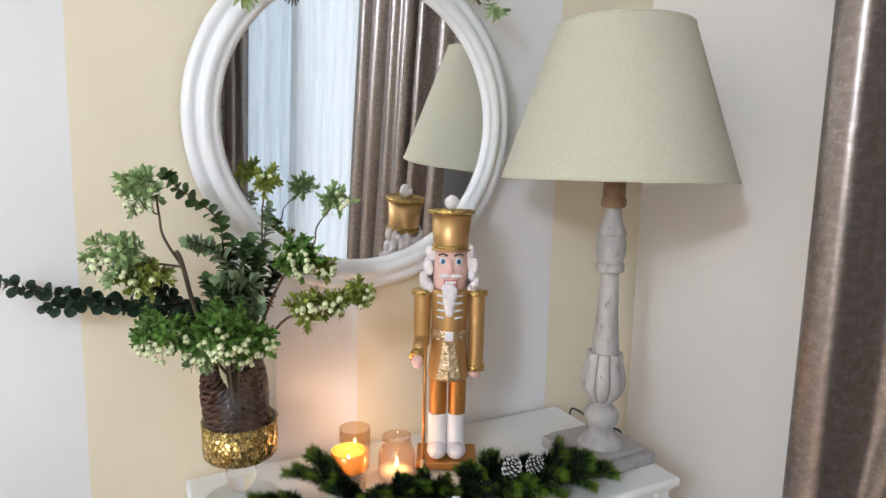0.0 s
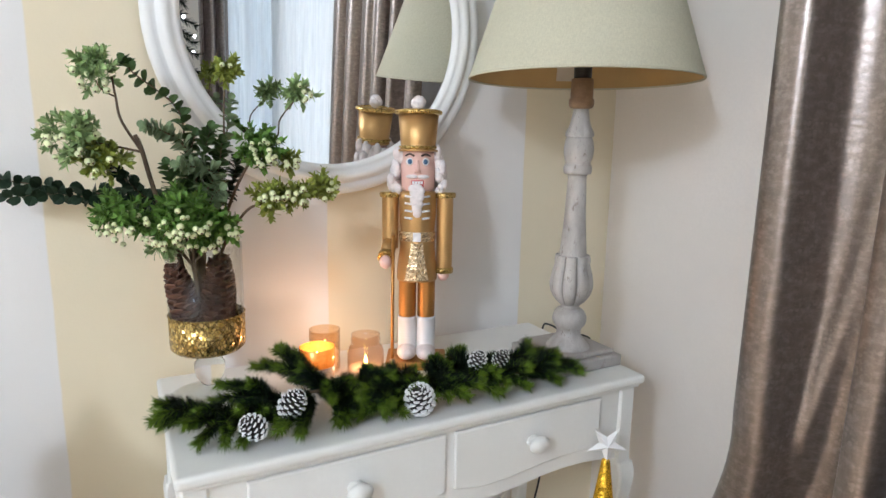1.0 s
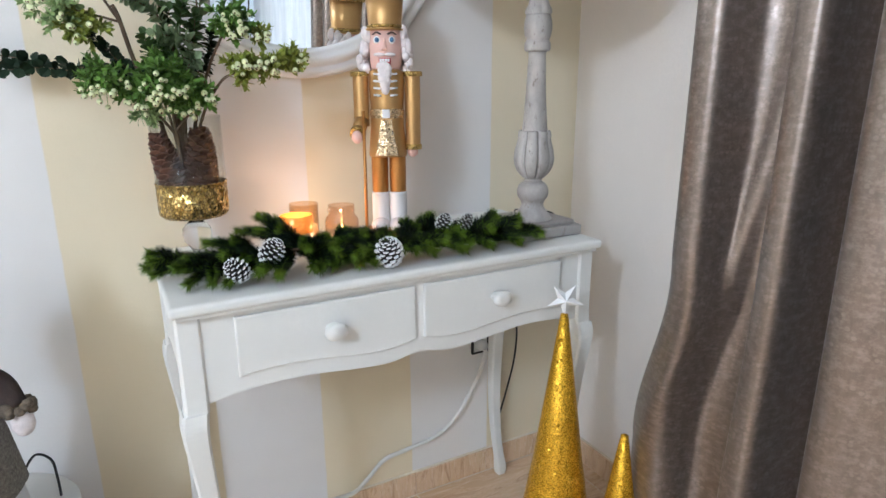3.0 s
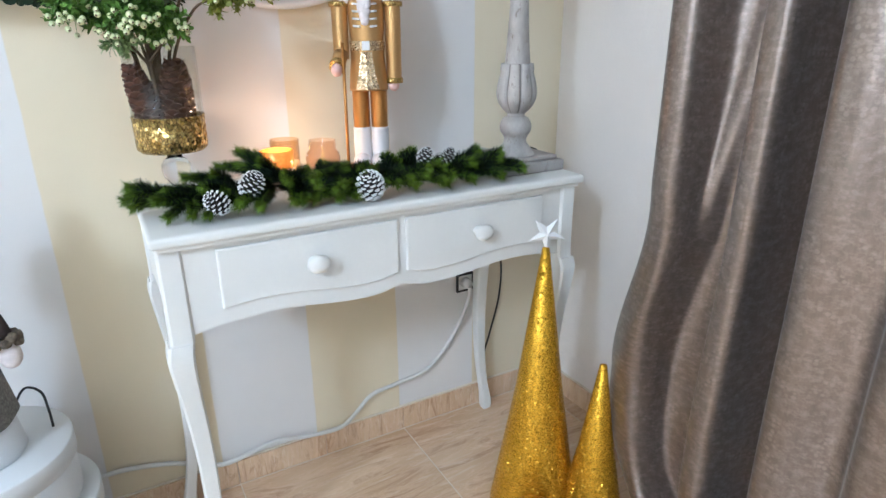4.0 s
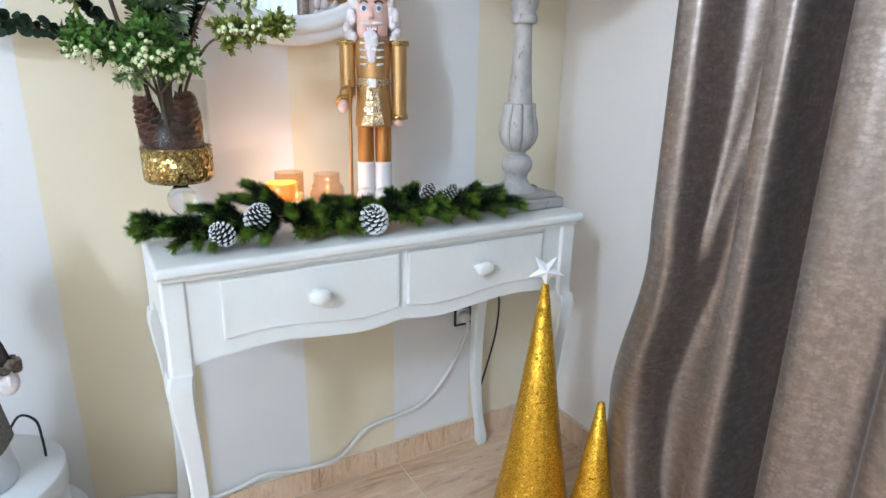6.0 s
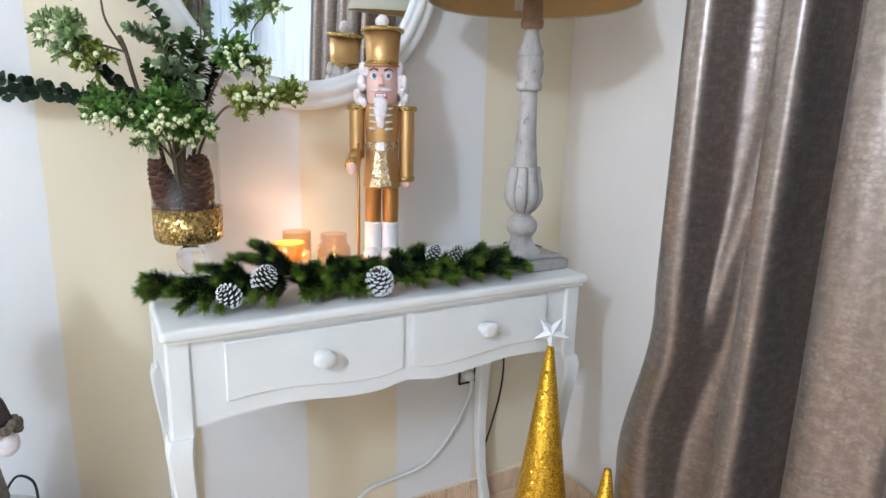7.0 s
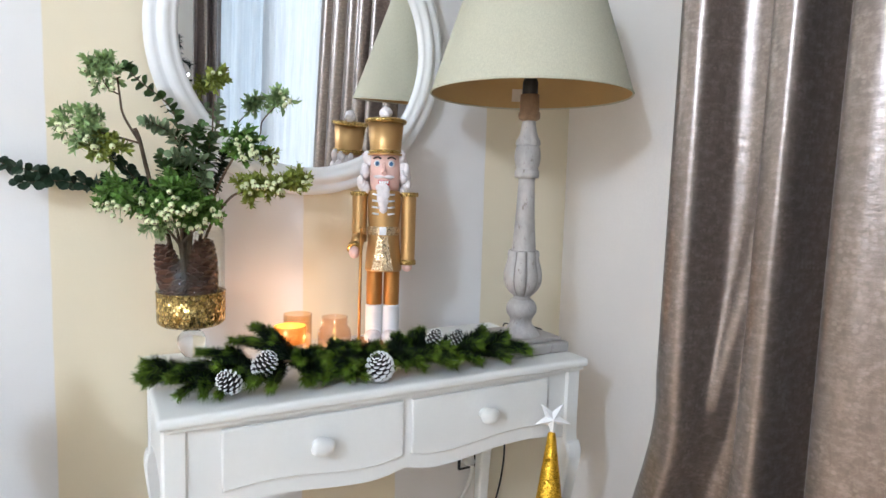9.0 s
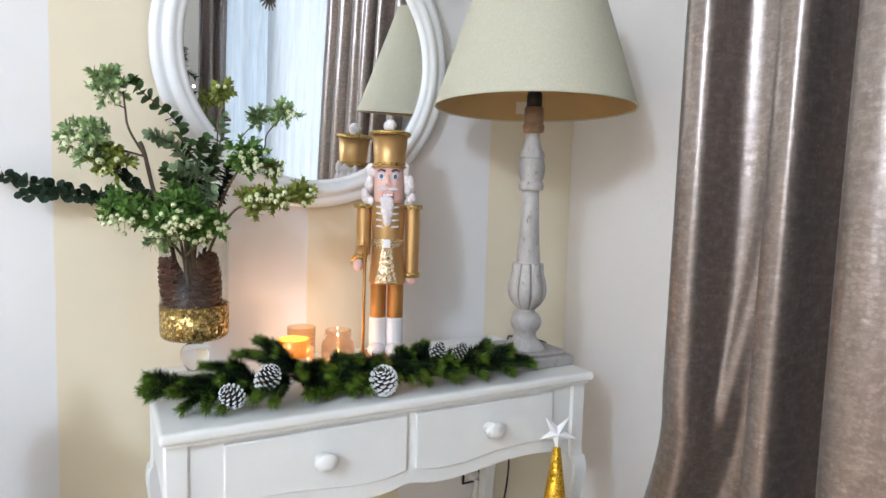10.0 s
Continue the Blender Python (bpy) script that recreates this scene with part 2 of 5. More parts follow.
def crackle():
    """Gold mirror glass broken into small flakes with dark joints."""
    m, nt, b = nodes_of("crackled_gold_mirror")
    vec = coords(nt, (1, 1, 0.8))
    cell, gap = add(nt, "ShaderNodeTexVoronoi", Scale=215.0), add(nt, "ShaderNodeTexVoronoi", Scale=215.0)
    gap.feature = "DISTANCE_TO_EDGE"
    for n in (cell, gap):
        nt.links.new(vec, n.inputs["Vector"])
    pick = nt.nodes.new("ShaderNodeSeparateColor")
    nt.links.new(cell.outputs["Color"], pick.inputs[0])
    line = ramp(nt, gap.outputs["Distance"], 0.03, 0.12)
    col = mixed(nt, ramp(nt, pick.outputs[0], 0.1, 0.9), (0.34, 0.22, 0.05), (0.90, 0.66, 0.26))
    nt.links.new(mixed(nt, line, (0.13, 0.075, 0.02), col), b.inputs["Base Color"])
    geo = nt.nodes.new("ShaderNodeNewGeometry")
    off, sc, tot, nrm = [nt.nodes.new("ShaderNodeVectorMath") for _ in range(4)]
    off.operation, sc.operation, tot.operation, nrm.operation = "SUBTRACT", "SCALE", "ADD", "NORMALIZE"
    nt.links.new(cell.outputs["Color"], off.inputs[0])
    off.inputs[1].default_value = (0.5, 0.5, 0.5)
    nt.links.new(off.outputs[0], sc.inputs[0])
    sc.inputs["Scale"].default_value = 0.75
    nt.links.new(sc.outputs[0], tot.inputs[0])
    nt.links.new(geo.outputs["Normal"], tot.inputs[1])
    nt.links.new(tot.outputs[0], nrm.inputs[0])
    nt.links.new(nrm.outputs[0], b.inputs["Normal"])
    b.inputs["Metallic"].default_value = 0.85
    nt.links.new(ramp(nt, pick.outputs[1], 0.0, 1.0, 0.12, 0.4), b.inputs["Roughness"])
    return m


PAINT = striped_paint()
PAINT_EAST = plain("warm_white_paint", (0.84, 0.785, 0.735), 0.5, var=0.04, scale=3.0, fine=180, relief=0.2, spec=0.35)
PAINT_ROOM = plain("beige_room_paint", (0.80, 0.735, 0.64), 0.6, var=0.05, scale=3.0, fine=180)
CEIL = plain("ceiling_white", (0.86, 0.85, 0.83), 0.7, var=0.03, scale=3.0, fine=180)
TILE = marble("beige_marble_tile", (1.5, 8.0, 3.0))
SKIRT = marble("skirting_tile", (16.0, 16.0, 3.0), 1.0)
GROUT = plain("pale_grout", (0.78, 0.70, 0.58), 0.9)
WHITE_WOOD = plain("white_painted_wood", (0.785, 0.78, 0.75), 0.5, var=0.03, scale=9.0, fine=130, relief=0.06, spec=0.3)
WHITE_FRAME = plain("white_mirror_frame_paint", (0.80, 0.795, 0.785), 0.35, var=0.03, scale=12.0, fine=160, relief=0.06)
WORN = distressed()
LINEN = linen("sage_linen", (0.55, 0.525, 0.40))
LINING = plain("gold_shade_lining", (0.50, 0.33, 0.13), 0.7, var=0.06)
BLACK = plain("black_plastic", (0.015, 0.015, 0.015), 0.4, relief=0.0)
PAPER = plain("paper_tag", (0.62, 0.56, 0.46), 0.8)
BROWN_WOOD = plain("brown_turned_wood", (0.30, 0.19, 0.11), 0.55, var=0.25, scale=40)
GOLD = plain("gold_paint", (0.55, 0.335, 0.135), 0.42, 0.75, var=0.08, scale=20, relief=0.05)
COPPER = plain("copper_gold_paint", (0.50, 0.23, 0.06), 0.38, 0.7, var=0.1, scale=20, relief=0.05)
CORD_GOLD = glitter("gold_cord", (0.72, 0.52, 0.20), (0.40, 0.26, 0.07))
CHAMPAGNE = glitter("champagne_glitter", (0.86, 0.70, 0.48), (0.50, 0.36, 0.20))
SKIN = plain("pink_painted_wood", (0.78, 0.50, 0.43), 0.5, var=0.05, relief=0.0)
WOOL = plain("white_wool", (0.82, 0.75, 0.745), 0.95, var=0.12, scale=90, fine=500, relief=0.9)
BOOT = plain("white_boot_paint", (0.80, 0.79, 0.80), 0.4, var=0.03, relief=0.0)
BLUE = plain("blue_paint", (0.06, 0.16, 0.30), 0.3, relief=0.0)
RED = plain("red_paint", (0.55, 0.05, 0.06), 0.4, relief=0.0)
BROW = plain("dark_brown_paint", (0.08, 0.05, 0.04), 0.5, relief=0.0)
GLITTER = glitter("gold_glitter", (0.90, 0.53, 0.04), (0.52, 0.28, 0.014), 700.0, 290.0, 0.36, 2.2, 0.72, 0.3)
SEQUIN = crackle()
STAR = plain("white_star", (0.82, 0.82, 0.82), 0.5, var=0.04, scale=60, fine=400, relief=0.6)
CLEAR = glass("clear_glass", (0.94, 0.95, 0.94))
SOLID_GLASS, _nt, _b = nodes_of("solid_glass")
_b.inputs["Base Color"].default_value, _b.inputs["Roughness"].default_value = (0.93, 0.94, 0.93, 1), 0.01
_b.inputs["Transmission Weight"].default_value, _b.inputs["IOR"].default_value = 1.0, 1.46
AMBER = glass("amber_glass", (0.96, 0.84, 0.70))
PEACH = glass("peach_glass", (0.96, 0.87, 0.80))
GOLD_INSIDE = plain("gold_leaf_inside", (0.95, 0.60, 0.12), 0.35, 0.5, var=0.1)
MOSAIC = mosaic()


def lit_glass(name, colour, through_share):
    """Coloured frosted glass that lets light glow through it."""
    m, nt, b = nodes_of(name)
    tr = nt.nodes.new("ShaderNodeBsdfTranslucent")
    fleck = noise_out(nt, coords(nt), 160.0, 4.0)
    col = mixed(nt, ramp(nt, fleck, 0.3, 0.7), [c * 0.7 for c in colour], colour)
    nt.links.new(col, tr.inputs["Color"])
    nt.links.new(col, b.inputs["Base Color"])
    b.inputs["Roughness"].default_value, b.inputs["Metallic"].default_value = 0.25, 0.3
    mx = nt.nodes.new("ShaderNodeMixShader")
    mx.inputs[0].default_value = through_share
    nt.links.new(b.outputs[0], mx.inputs[1])
    nt.links.new(tr.outputs[0], mx.inputs[2])
    nt.links.new(mx.outputs[0], nt.nodes["Material Output"].inputs["Surface"])
    return m


GOLD_GLASS = lit_glass("gold_glass", (0.62, 0.28, 0.06), 0.16)
WAX = plain("ivory_wax", (0.86, 0.72, 0.52), 0.45, relief=0.0)
FLAME = glow("candle_flame", (1.0, 0.62, 0.22), 22.0)
BULB_GLOW = glow("tree_light_glow", (0.85, 0.92, 1.0), 14.0)
OPAL = glow("opal_lamp_glass", (0.755, 0.855, 1.0), 6.0)
BARK = plain("twig_bark", (0.13, 0.085, 0.05), 0.8, var=0.35, scale=90, fine=400, relief=0.6)
LEAF_A = plain("bright_leaf", (0.150, 0.300, 0.045), 0.5, var=0.4, scale=30, relief=0.1, each=0.45)
LEAF_B = plain("yellow_green_leaf", (0.31, 0.36, 0.055), 0.5, var=0.3, scale=30, relief=0.1, each=0.4)
LEAF_PALE = plain("frosted_leaf", (0.36, 0.50, 0.20), 0.6, var=0.3, scale=30, relief=0.1, each=0.4)
EUCA = plain("eucalyptus_leaf", (0.075, 0.135, 0.040), 0.55, var=0.35, scale=40, spec=0.2, relief=0.1, each=0.5)
EUCA_PALE = plain("pale_eucalyptus_leaf", (0.27, 0.36, 0.19), 0.6, var=0.3, scale=40, spec=0.2, relief=0.1, each=0.4)
EUCA_DARK = plain("dark_eucalyptus_leaf", (0.020, 0.040, 0.020), 0.5, var=0.3, scale=40, spec=0.2, relief=0.1, each=0.4)
BERRY = plain("white_green_berry", (0.68, 0.72, 0.42), 0.35, var=0.12, scale=120, relief=0.0)
NEEDLE = plain("pine_needle", (0.004, 0.0125, 0.004), 0.6, spec=0.2, var=0.35, scale=60, relief=0.0, each=0.5)
NEEDLE_TIP = plain("fresh_pine_needle", (0.125, 0.205, 0.018), 0.6, spec=0.2, var=0.35, scale=60, relief=0.0, each=0.4)
CONE_BROWN = plain("brown_pine_cone", (0.17, 0.072, 0.042), 0.7, var=0.45, scale=60, relief=0.5, each=0.75)
CONE_DARK = plain("dark_cone_scale", (0.035, 0.028, 0.026), 0.7, var=0.3, scale=60, relief=0.4)
SNOW = plain("white_cone_tip", (0.78, 0.78, 0.79), 0.7, var=0.1, scale=200, relief=0.6)
CARD = plain("white_card", (0.74, 0.755, 0.77), 0.55, var=0.03, scale=12, fine=350, relief=0.15)
FUR = plain("grey_brown_fur", (0.16, 0.125, 0.09), 0.95, var=0.5, scale=120, fine=700, relief=1.0)
FELT = plain("dark_brown_felt", (0.055, 0.038, 0.034), 0.95, var=0.3, scale=80, relief=0.8)
TWEED = plain("grey_tweed", (0.20, 0.19, 0.17), 0.95, var=0.5, scale=220, fine=700, relief=0.9)
SATIN = satin("taupe_satin", (0.262, 0.221, 0.202))
NET = net_cloth()
DARK_FRAME = plain("anthracite_frame", (0.05, 0.055, 0.065), 0.45)
CABLE = plain("white_cable", (0.72, 0.71, 0.68), 0.45, var=0.05, relief=0.0)
MIRROR, _nt, _b = nodes_of("silvered_mirror")
_b.inputs["Base Color"].default_value, _b.inputs["Metallic"].default_value, _b.inputs["Roughness"].default_value = (0.90, 0.91, 0.91, 1), 1.0, 0.004


# ---- builders ----
def link(name, bm, materials, parent=None, label="", smooth=True):
    me = bpy.data.meshes.new(name)
    bm.normal_update()
    bm.to_mesh(me)
    bm.free()
    for mt in materials if isinstance(materials, (list, tuple)) else [materials]:
        me.materials.append(mt)
    ob = new(name, me)
    if parent:
        ob.parent = parent
    return tagged(ob, label)


def part(name, bm, material, parent, label=""):
    return link(name, bm, material, parent, label)


def thing(name, at, label, category, group="", turn=0.0, kind=""):
    ob = new(name)
    ob.empty_display_size = 0.05
    ob.matrix_basis = pose(*at, 0, 0, turn)
    return tagged(ob, label, category, group, kind)


def smooth_all(bm, on=True):
    for f in bm.faces:
        f.smooth = on
    return bm


def box(bm, centre, size, bevel=0.0, segments=2, rz=0.0):
    m = Matrix.Translation(centre) @ Matrix.Rotation(radians(rz), 4, "Z") @ Matrix.Diagonal((*size, 1))
    g = bmesh.ops.create_cube(bm, size=1.0, matrix=m)
    if bevel:
        es = list({e for v in g["verts"] for e in v.link_edges})
        bmesh.ops.bevel(bm, geom=es, offset=bevel, segments=segments, affect="EDGES", profile=0.5)
    return bm


def ball(bm, centre, radii, u=16, v=10, turn=None):
    m = Matrix.Translation(centre) @ (turn or Matrix()) @ Matrix.Diagonal((*radii, 1))
    g = bmesh.ops.create_uvsphere(bm, u_segments=u, v_segments=v, radius=1.0, matrix=m)
    for f in {f for w in g["verts"] for f in w.link_faces}:
        f.smooth = True
    return bm


def lathe(bm, prof, n=36, at=(0, 0, 0), mod=None, closed=False):
    """Turns a profile of (radius, height) round the upright axis."""
    rings = []
    for r, z in prof:
        if r < 1e-5:
            rings.append([bm.verts.new((at[0], at[1], at[2] + z))])
            continue
        ring = []
        for i in range(n):
            a = 2 * math.pi * i / n
            k = r * (mod(a, r, z) if mod else 1.0)
            ring.append(bm.verts.new((at[0] + k * math.cos(a), at[1] + k * math.sin(a), at[2] + z)))
        rings.append(ring)
    pairs = list(zip(rings, rings[1:])) + ([(rings[-1], rings[0])] if closed else [])
    for a, b in pairs:
        for i in range(n):
            j = (i + 1) % n
            if len(a) == 1 and len(b) == 1:
                continue
            if len(a) == 1:
                f = bm.faces.new((a[0], b[j], b[i]))
            elif len(b) == 1:
                f = bm.faces.new((a[i], a[j], b[0]))
            else:
                f = bm.faces.new((a[i], a[j], b[j], b[i]))
            f.smooth = True
    return bm


def spline(pts, n=8):
    """A smooth line through the points."""
    p = [Vector(q) for q in pts]
    p = [2 * p[0] - p[1]] + p + [2 * p[-1] - p[-2]]
    out = []
    for i in range(1, len(p) - 2):
        for k in range(n):
            t = k / n
            a, b, c, d = p[i - 1], p[i], p[i + 1], p[i + 2]
            out.append(0.5 * ((2 * b) + (c - a) * t + (2 * a - 5 * b + 4 * c - d) * t * t + (3 * b - a - 3 * c + d) * t ** 3))
    return out + [p[-2]]


def tube(bm, pts, r0, r1=None, n=8):
    pts = [Vector(p) for p in pts]
    r1 = r0 if r1 is None else r1
    rings, up = [], Vector((0.13, 0.21, 0.97))
    for i, p in enumerate(pts):
        d = (pts[min(i + 1, len(pts) - 1)] - pts[max(i - 1, 0)]).normalized()
        s = d.cross(up)
        s = s.normalized() if s.length > 1e-4 else Vector((1, 0, 0))
        t = s.cross(d)
        r = r0 + (r1 - r0) * i / max(1, len(pts) - 1)
        rings.append([bm.verts.new(p + r * (math.cos(2 * math.pi * k / n) * s + math.sin(2 * math.pi * k / n) * t)) for k in range(n)])
    for a, b in zip(rings, rings[1:]):
        for k in range(n):
            f = bm.faces.new((a[k], a[(k + 1) % n], b[(k + 1) % n], b[k]))
            f.smooth = True
    bm.faces.new(rings[0][::-1])
    bm.faces.new(rings[-1])
    return bm


def prism(bm, outline, y0, y1, bevel=0.0):
    """An outline in x and z, made solid from y0 to y1."""
    a = [bm.verts.new((x, y0, z)) for x, z in outline]
    b = [bm.verts.new((x, y1, z)) for x, z in outline]
    front = bm.faces.new(a)
    bm.faces.new(b[::-1])
    n = len(outline)
    for i in range(n):
        bm.faces.new((a[i], b[i], b[(i + 1) % n], a[(i + 1) % n]))
    bmesh.ops.recalc_face_normals(bm, faces=bm.faces[:])
    if bevel:
        bmesh.ops.bevel(bm, geom=list(front.edges), offset=bevel, segments=2, affect="EDGES", profile=0.5)
    return bm


B = bmesh.new


def mesh_from(name, verts, faces, materials, parent=None, label="", index=None):
    me = bpy.data.meshes.new(name)
    me.from_pydata(verts, [], faces)
    for mt in materials if isinstance(materials, (list, tuple)) else [materials]:
        me.materials.append(mt)
    if index is not None:
        me.polygons.foreach_set("material_index", index)
    me.update()
    ob = new(name, me)
    if parent:
        ob.parent = parent
    return tagged(ob, label)


# ---- the room ----
EAST, SOUTH, WEST, TOP = 1.075, -3.10, -3.2, 2.62
bm = box(B(), ((EAST + 0.12 + WEST - 0.12) / 2, 0.06, TOP / 2), (EAST - WEST + 0.24, 0.12, TOP))
wall_north = tagged(link("wall_north", bm, PAINT), "wall painted in wide cream and white stripes", "wall", kind="structure")
bm = B()
W0, W1, WH = -1.50, -3.02, 2.35
for y0, y1, z0, z1 in ((0.0, W0, 0, TOP), (W1, SOUTH, 0, TOP), (W0, W1, WH, TOP)):
    box(bm, (EAST + 0.06, (y0 + y1) / 2, (z0 + z1) / 2), (0.12, abs(y1 - y0), z1 - z0))
tagged(link("wall_east", bm, PAINT_EAST), "warm white painted wall with a tall window opening", "wall", kind="structure")
bm = B()
for x0, x1, z0, z1 in ((WEST - 0.12, 0.53, 0, TOP), (1.03, EAST + 0.12, 0, TOP), (0.53, 1.03, WH, TOP)):
    box(bm, ((x0 + x1) / 2, SOUTH - 0.06, (z0 + z1) / 2), (x1 - x0, 0.12, z1 - z0))
tagged(link("wall_south", bm, PAINT_ROOM), "plain beige painted wall with a window opening", "wall", kind="structure")
bm = box(B(), (WEST - 0.06, SOUTH / 2, TOP / 2), (0.12, -SOUTH, TOP))
tagged(link("wall_west", bm, PAINT_ROOM), "plain beige painted wall", "wall", kind="structure")
bm = box(B(), ((EAST + WEST) / 2, SOUTH / 2, TOP + 0.05), (EAST - WEST + 0.24, -SOUTH + 0.24, 0.1))
tagged(link("ceiling", bm, CEIL), "plain white ceiling", "ceiling", kind="structure")

# window: dark uprights in the opening
window = tagged(new("window_1"), "tall window with a dark frame behind net curtains", "window", kind="structure")
for y in (W0 - 0.05, W1 + 0.05):
    part("window_frame", box(B(), (EAST + 0.05, y, WH / 2), (0.06, 0.10, WH), 0.004), DARK_FRAME, window)
for z in (0.04, WH - 0.04):
    part("window_frame", box(B(), (EAST + 0.05, (W0 + W1) / 2, z), (0.055, W0 - W1 - 0.1, 0.08), 0.004), DARK_FRAME, window)


# ---- cloth ----
def drape(name, y0, y1, x0, ztop, zbot, folds, amp, material, label, category, seed, flare=0.0, diagonal=0.0, nu=200, nv=70, kind="", place=None, harmonic=0.28, steady=1.0, plan=None):
    """A hanging curtain: folds that wander and deepen downwards, with its cloth measured along the folds."""
    rnd = random.Random(seed)
    ph = [rnd.uniform(0, 6.28) for _ in range(6)]
    w0 = 0.55 * math.sin(ph[0]) + 0.35 * math.sin(ph[1])
    verts, faces, run = [], [], []
    way = spline([(x, y, 0.0) for x, y in plan], 12) if plan else None
    nu = len(way) - 1 if plan else nu
    for j in range(nv + 1):
        v = j / nv
        z = ztop + (zbot - ztop) * v
        row, prev, s = [], None, 0.0
        for i in range(nu + 1):
            u = i / nu
            wander = -w0 * steady + steady * 0.55 * math.sin(2 * math.pi * 1.3 * u + ph[0]) + steady * 0.35 * math.sin(2 * math.pi * 2.9 * u + ph[1]) + 0.12 * math.sin(3.0 * v + ph[2])
            a = 2 * math.pi * folds * u + wander
            k = amp * (0.75 + 0.3 * v) * (1 + 0.35 * math.sin(2 * math.pi * 2.1 * u + ph[3]))
            x = x0 - k * (0.75 * math.cos(a) + harmonic * math.cos(2 * a + 0.25) + 0.10 * math.cos(3.3 * a + ph[5])) + 0.14 * k * math.sin(7 * v + 9 * u + ph[4])
            y = y0 + (y1 - y0) * u + 0.32 * k * math.sin(a)
            if plan:
                u = max(0.0, (y0 - way[i].y) / (y0 - y1))
                deep = (0.75 + 0.3 * v) / 0.945
                x = x0 - (x0 - way[i].x) * deep + 0.002 * math.sin(7 * v + 21 * u + ph[4]) * min(1.0, 9 * u)
                y = way[i].y + min(1.0, 12 * u) * (0.007 * math.sin(3.0 * v + 9 * u + ph[2]) + 0.0015 * math.sin(8.0 * v + 30 * u + ph[1]))
            edge = math.exp(-u / 0.09)
            out = max(0.0, min(1.0, (0.80 - z) / 0.42))
            tuck = max(0.0, min(1.0, (0.32 - z) / 0.20))
            y += flare * edge * (out * out * (3 - 2 * out) - 0.95 * tuck * tuck)
            x += 0.62 * flare * edge * out
            if diagonal:
                uc = 0.015 + 0.12 * max(0.0, min(1.0, (z - 0.35) / 0.85))
                x -= diagonal * math.exp(-((u - uc) / 0.018) ** 2) * math.exp(-((z - 0.75) / 0.35) ** 2)
                wr = math.exp(-(z / 0.16) ** 2)
                x += wr * 0.018 * math.sin(40 * u + 16 * z + ph[5])
                y += wr * 0.012 * math.sin(31 * z + 20 * u)
            p = Vector((x, y, z))
            s += (p - prev).length if prev is not None else 0.0
            prev = p
            row.append(s)
            verts.append(p)
        run.append(row)
    n = nu + 1
    for j in range(nv):
        for i in range(nu):
            faces.append((j * n + i, (j + 1) * n + i, (j + 1) * n + i + 1, j * n + i + 1))
    ob = mesh_from(name, verts, faces, material)
    me = ob.data
    uv = me.uv_layers.new(name="cloth")
    for lp in me.loops:
        j, i = divmod(lp.vertex_index, n)
        uv.data[lp.index].uv = (run[nv // 2][i], verts[lp.vertex_index].z)
    me.polygons.foreach_set("use_smooth", [True] * len(me.polygons))
    if place:
        ob.matrix_basis = place
    md = ob.modifiers.new("cloth", "SOLIDIFY")
    md.thickness, md.offset = 0.003, 0.0
    return tagged(ob, label, category, kind=kind)


LABEL_D = "shiny taupe satin curtain hanging in deep folds to the floor"
# the folds of the long curtain, in plan: ridge and valley by turns
FOLDS = [(0.800, -0.612), (0.775, -0.616), (0.764, -0.628), (0.763, -0.645), (0.770, -0.659), (0.795, -0.669), (0.832, -0.680), (0.848, -0.700), (0.852, -0.730), (0.850, -0.752), (0.815, -0.768),
         (0.772, -0.772), (0.762, -0.780), (0.761, -0.798), (0.768, -0.811), (0.797, -0.822), (0.856, -0.832), (0.874, -0.848), (0.866, -0.871), (0.815, -0.884), (0.774, -0.888), (0.760, -0.898),
         (0.757, -0.915), (0.760, -0.935), (0.772, -0.956), (0.786, -0.983), (0.782, -1.003), (0.764, -1.015), (0.758, -1.035), (0.766, -1.080), (0.800, -1.112), (0.862, -1.130), (0.855, -1.150),
         (0.785, -1.165), (0.762, -1.185), (0.764, -1.225), (0.790, -1.262), (0.860, -1.285), (0.850, -1.305), (0.785, -1.320), (0.762, -1.342), (0.770, -1.400), (0.800, -1.450)]
drape("curtain", -0.620, -1.50, 0.838, 2.61, 0.004, 6.3, 0.056, SATIN, LABEL_D, "curtain", 4, flare=0.105, diagonal=0.016, nu=480, nv=110, harmonic=0.62, steady=0.35, plan=FOLDS)
drape("net_curtain", -1.44, -3.00, 0.900, 2.61, 0.006, 9.0, 0.020, NET, "sheer white net curtain with daylight behind it", "curtain", 22, nu=180, nv=24)
# the far side of the corner window: the same cloth, turned to the other wall
FAR = pose(0, 0, 0, 0, 0, -90)
drape("net_curtain", 0.58, 0.93, 3.000, 2.61, 0.006, 4.0, 0.020, NET, "sheer white net curtain with daylight behind it", "curtain", 23, nu=120, nv=24, place=FAR)
drape("curtain", 0.445, 0.620, 2.955, 2.61, 0.004, 2.6, 0.030, SATIN, LABEL_D, "curtain", 14, nu=120, nv=40, place=FAR)


# ---- console table ----
TW, TD, TH = 0.830, 0.389, 0.77
table = thing("console_table", (0, 0, 0), "white painted console table with two drawers and curved legs", "console table")
bm = box(B(), (TW / 2, -TD / 2 - 0.004, TH - 0.009), (TW, TD - 0.008, 0.018), 0.007, 4)
box(bm, (TW / 2, -TD / 2 - 0.004, TH - 0.0215), (TW - 0.016, TD - 0.024, 0.008), 0.003, 2)
part("tabletop", bm, WHITE_WOOD, table)


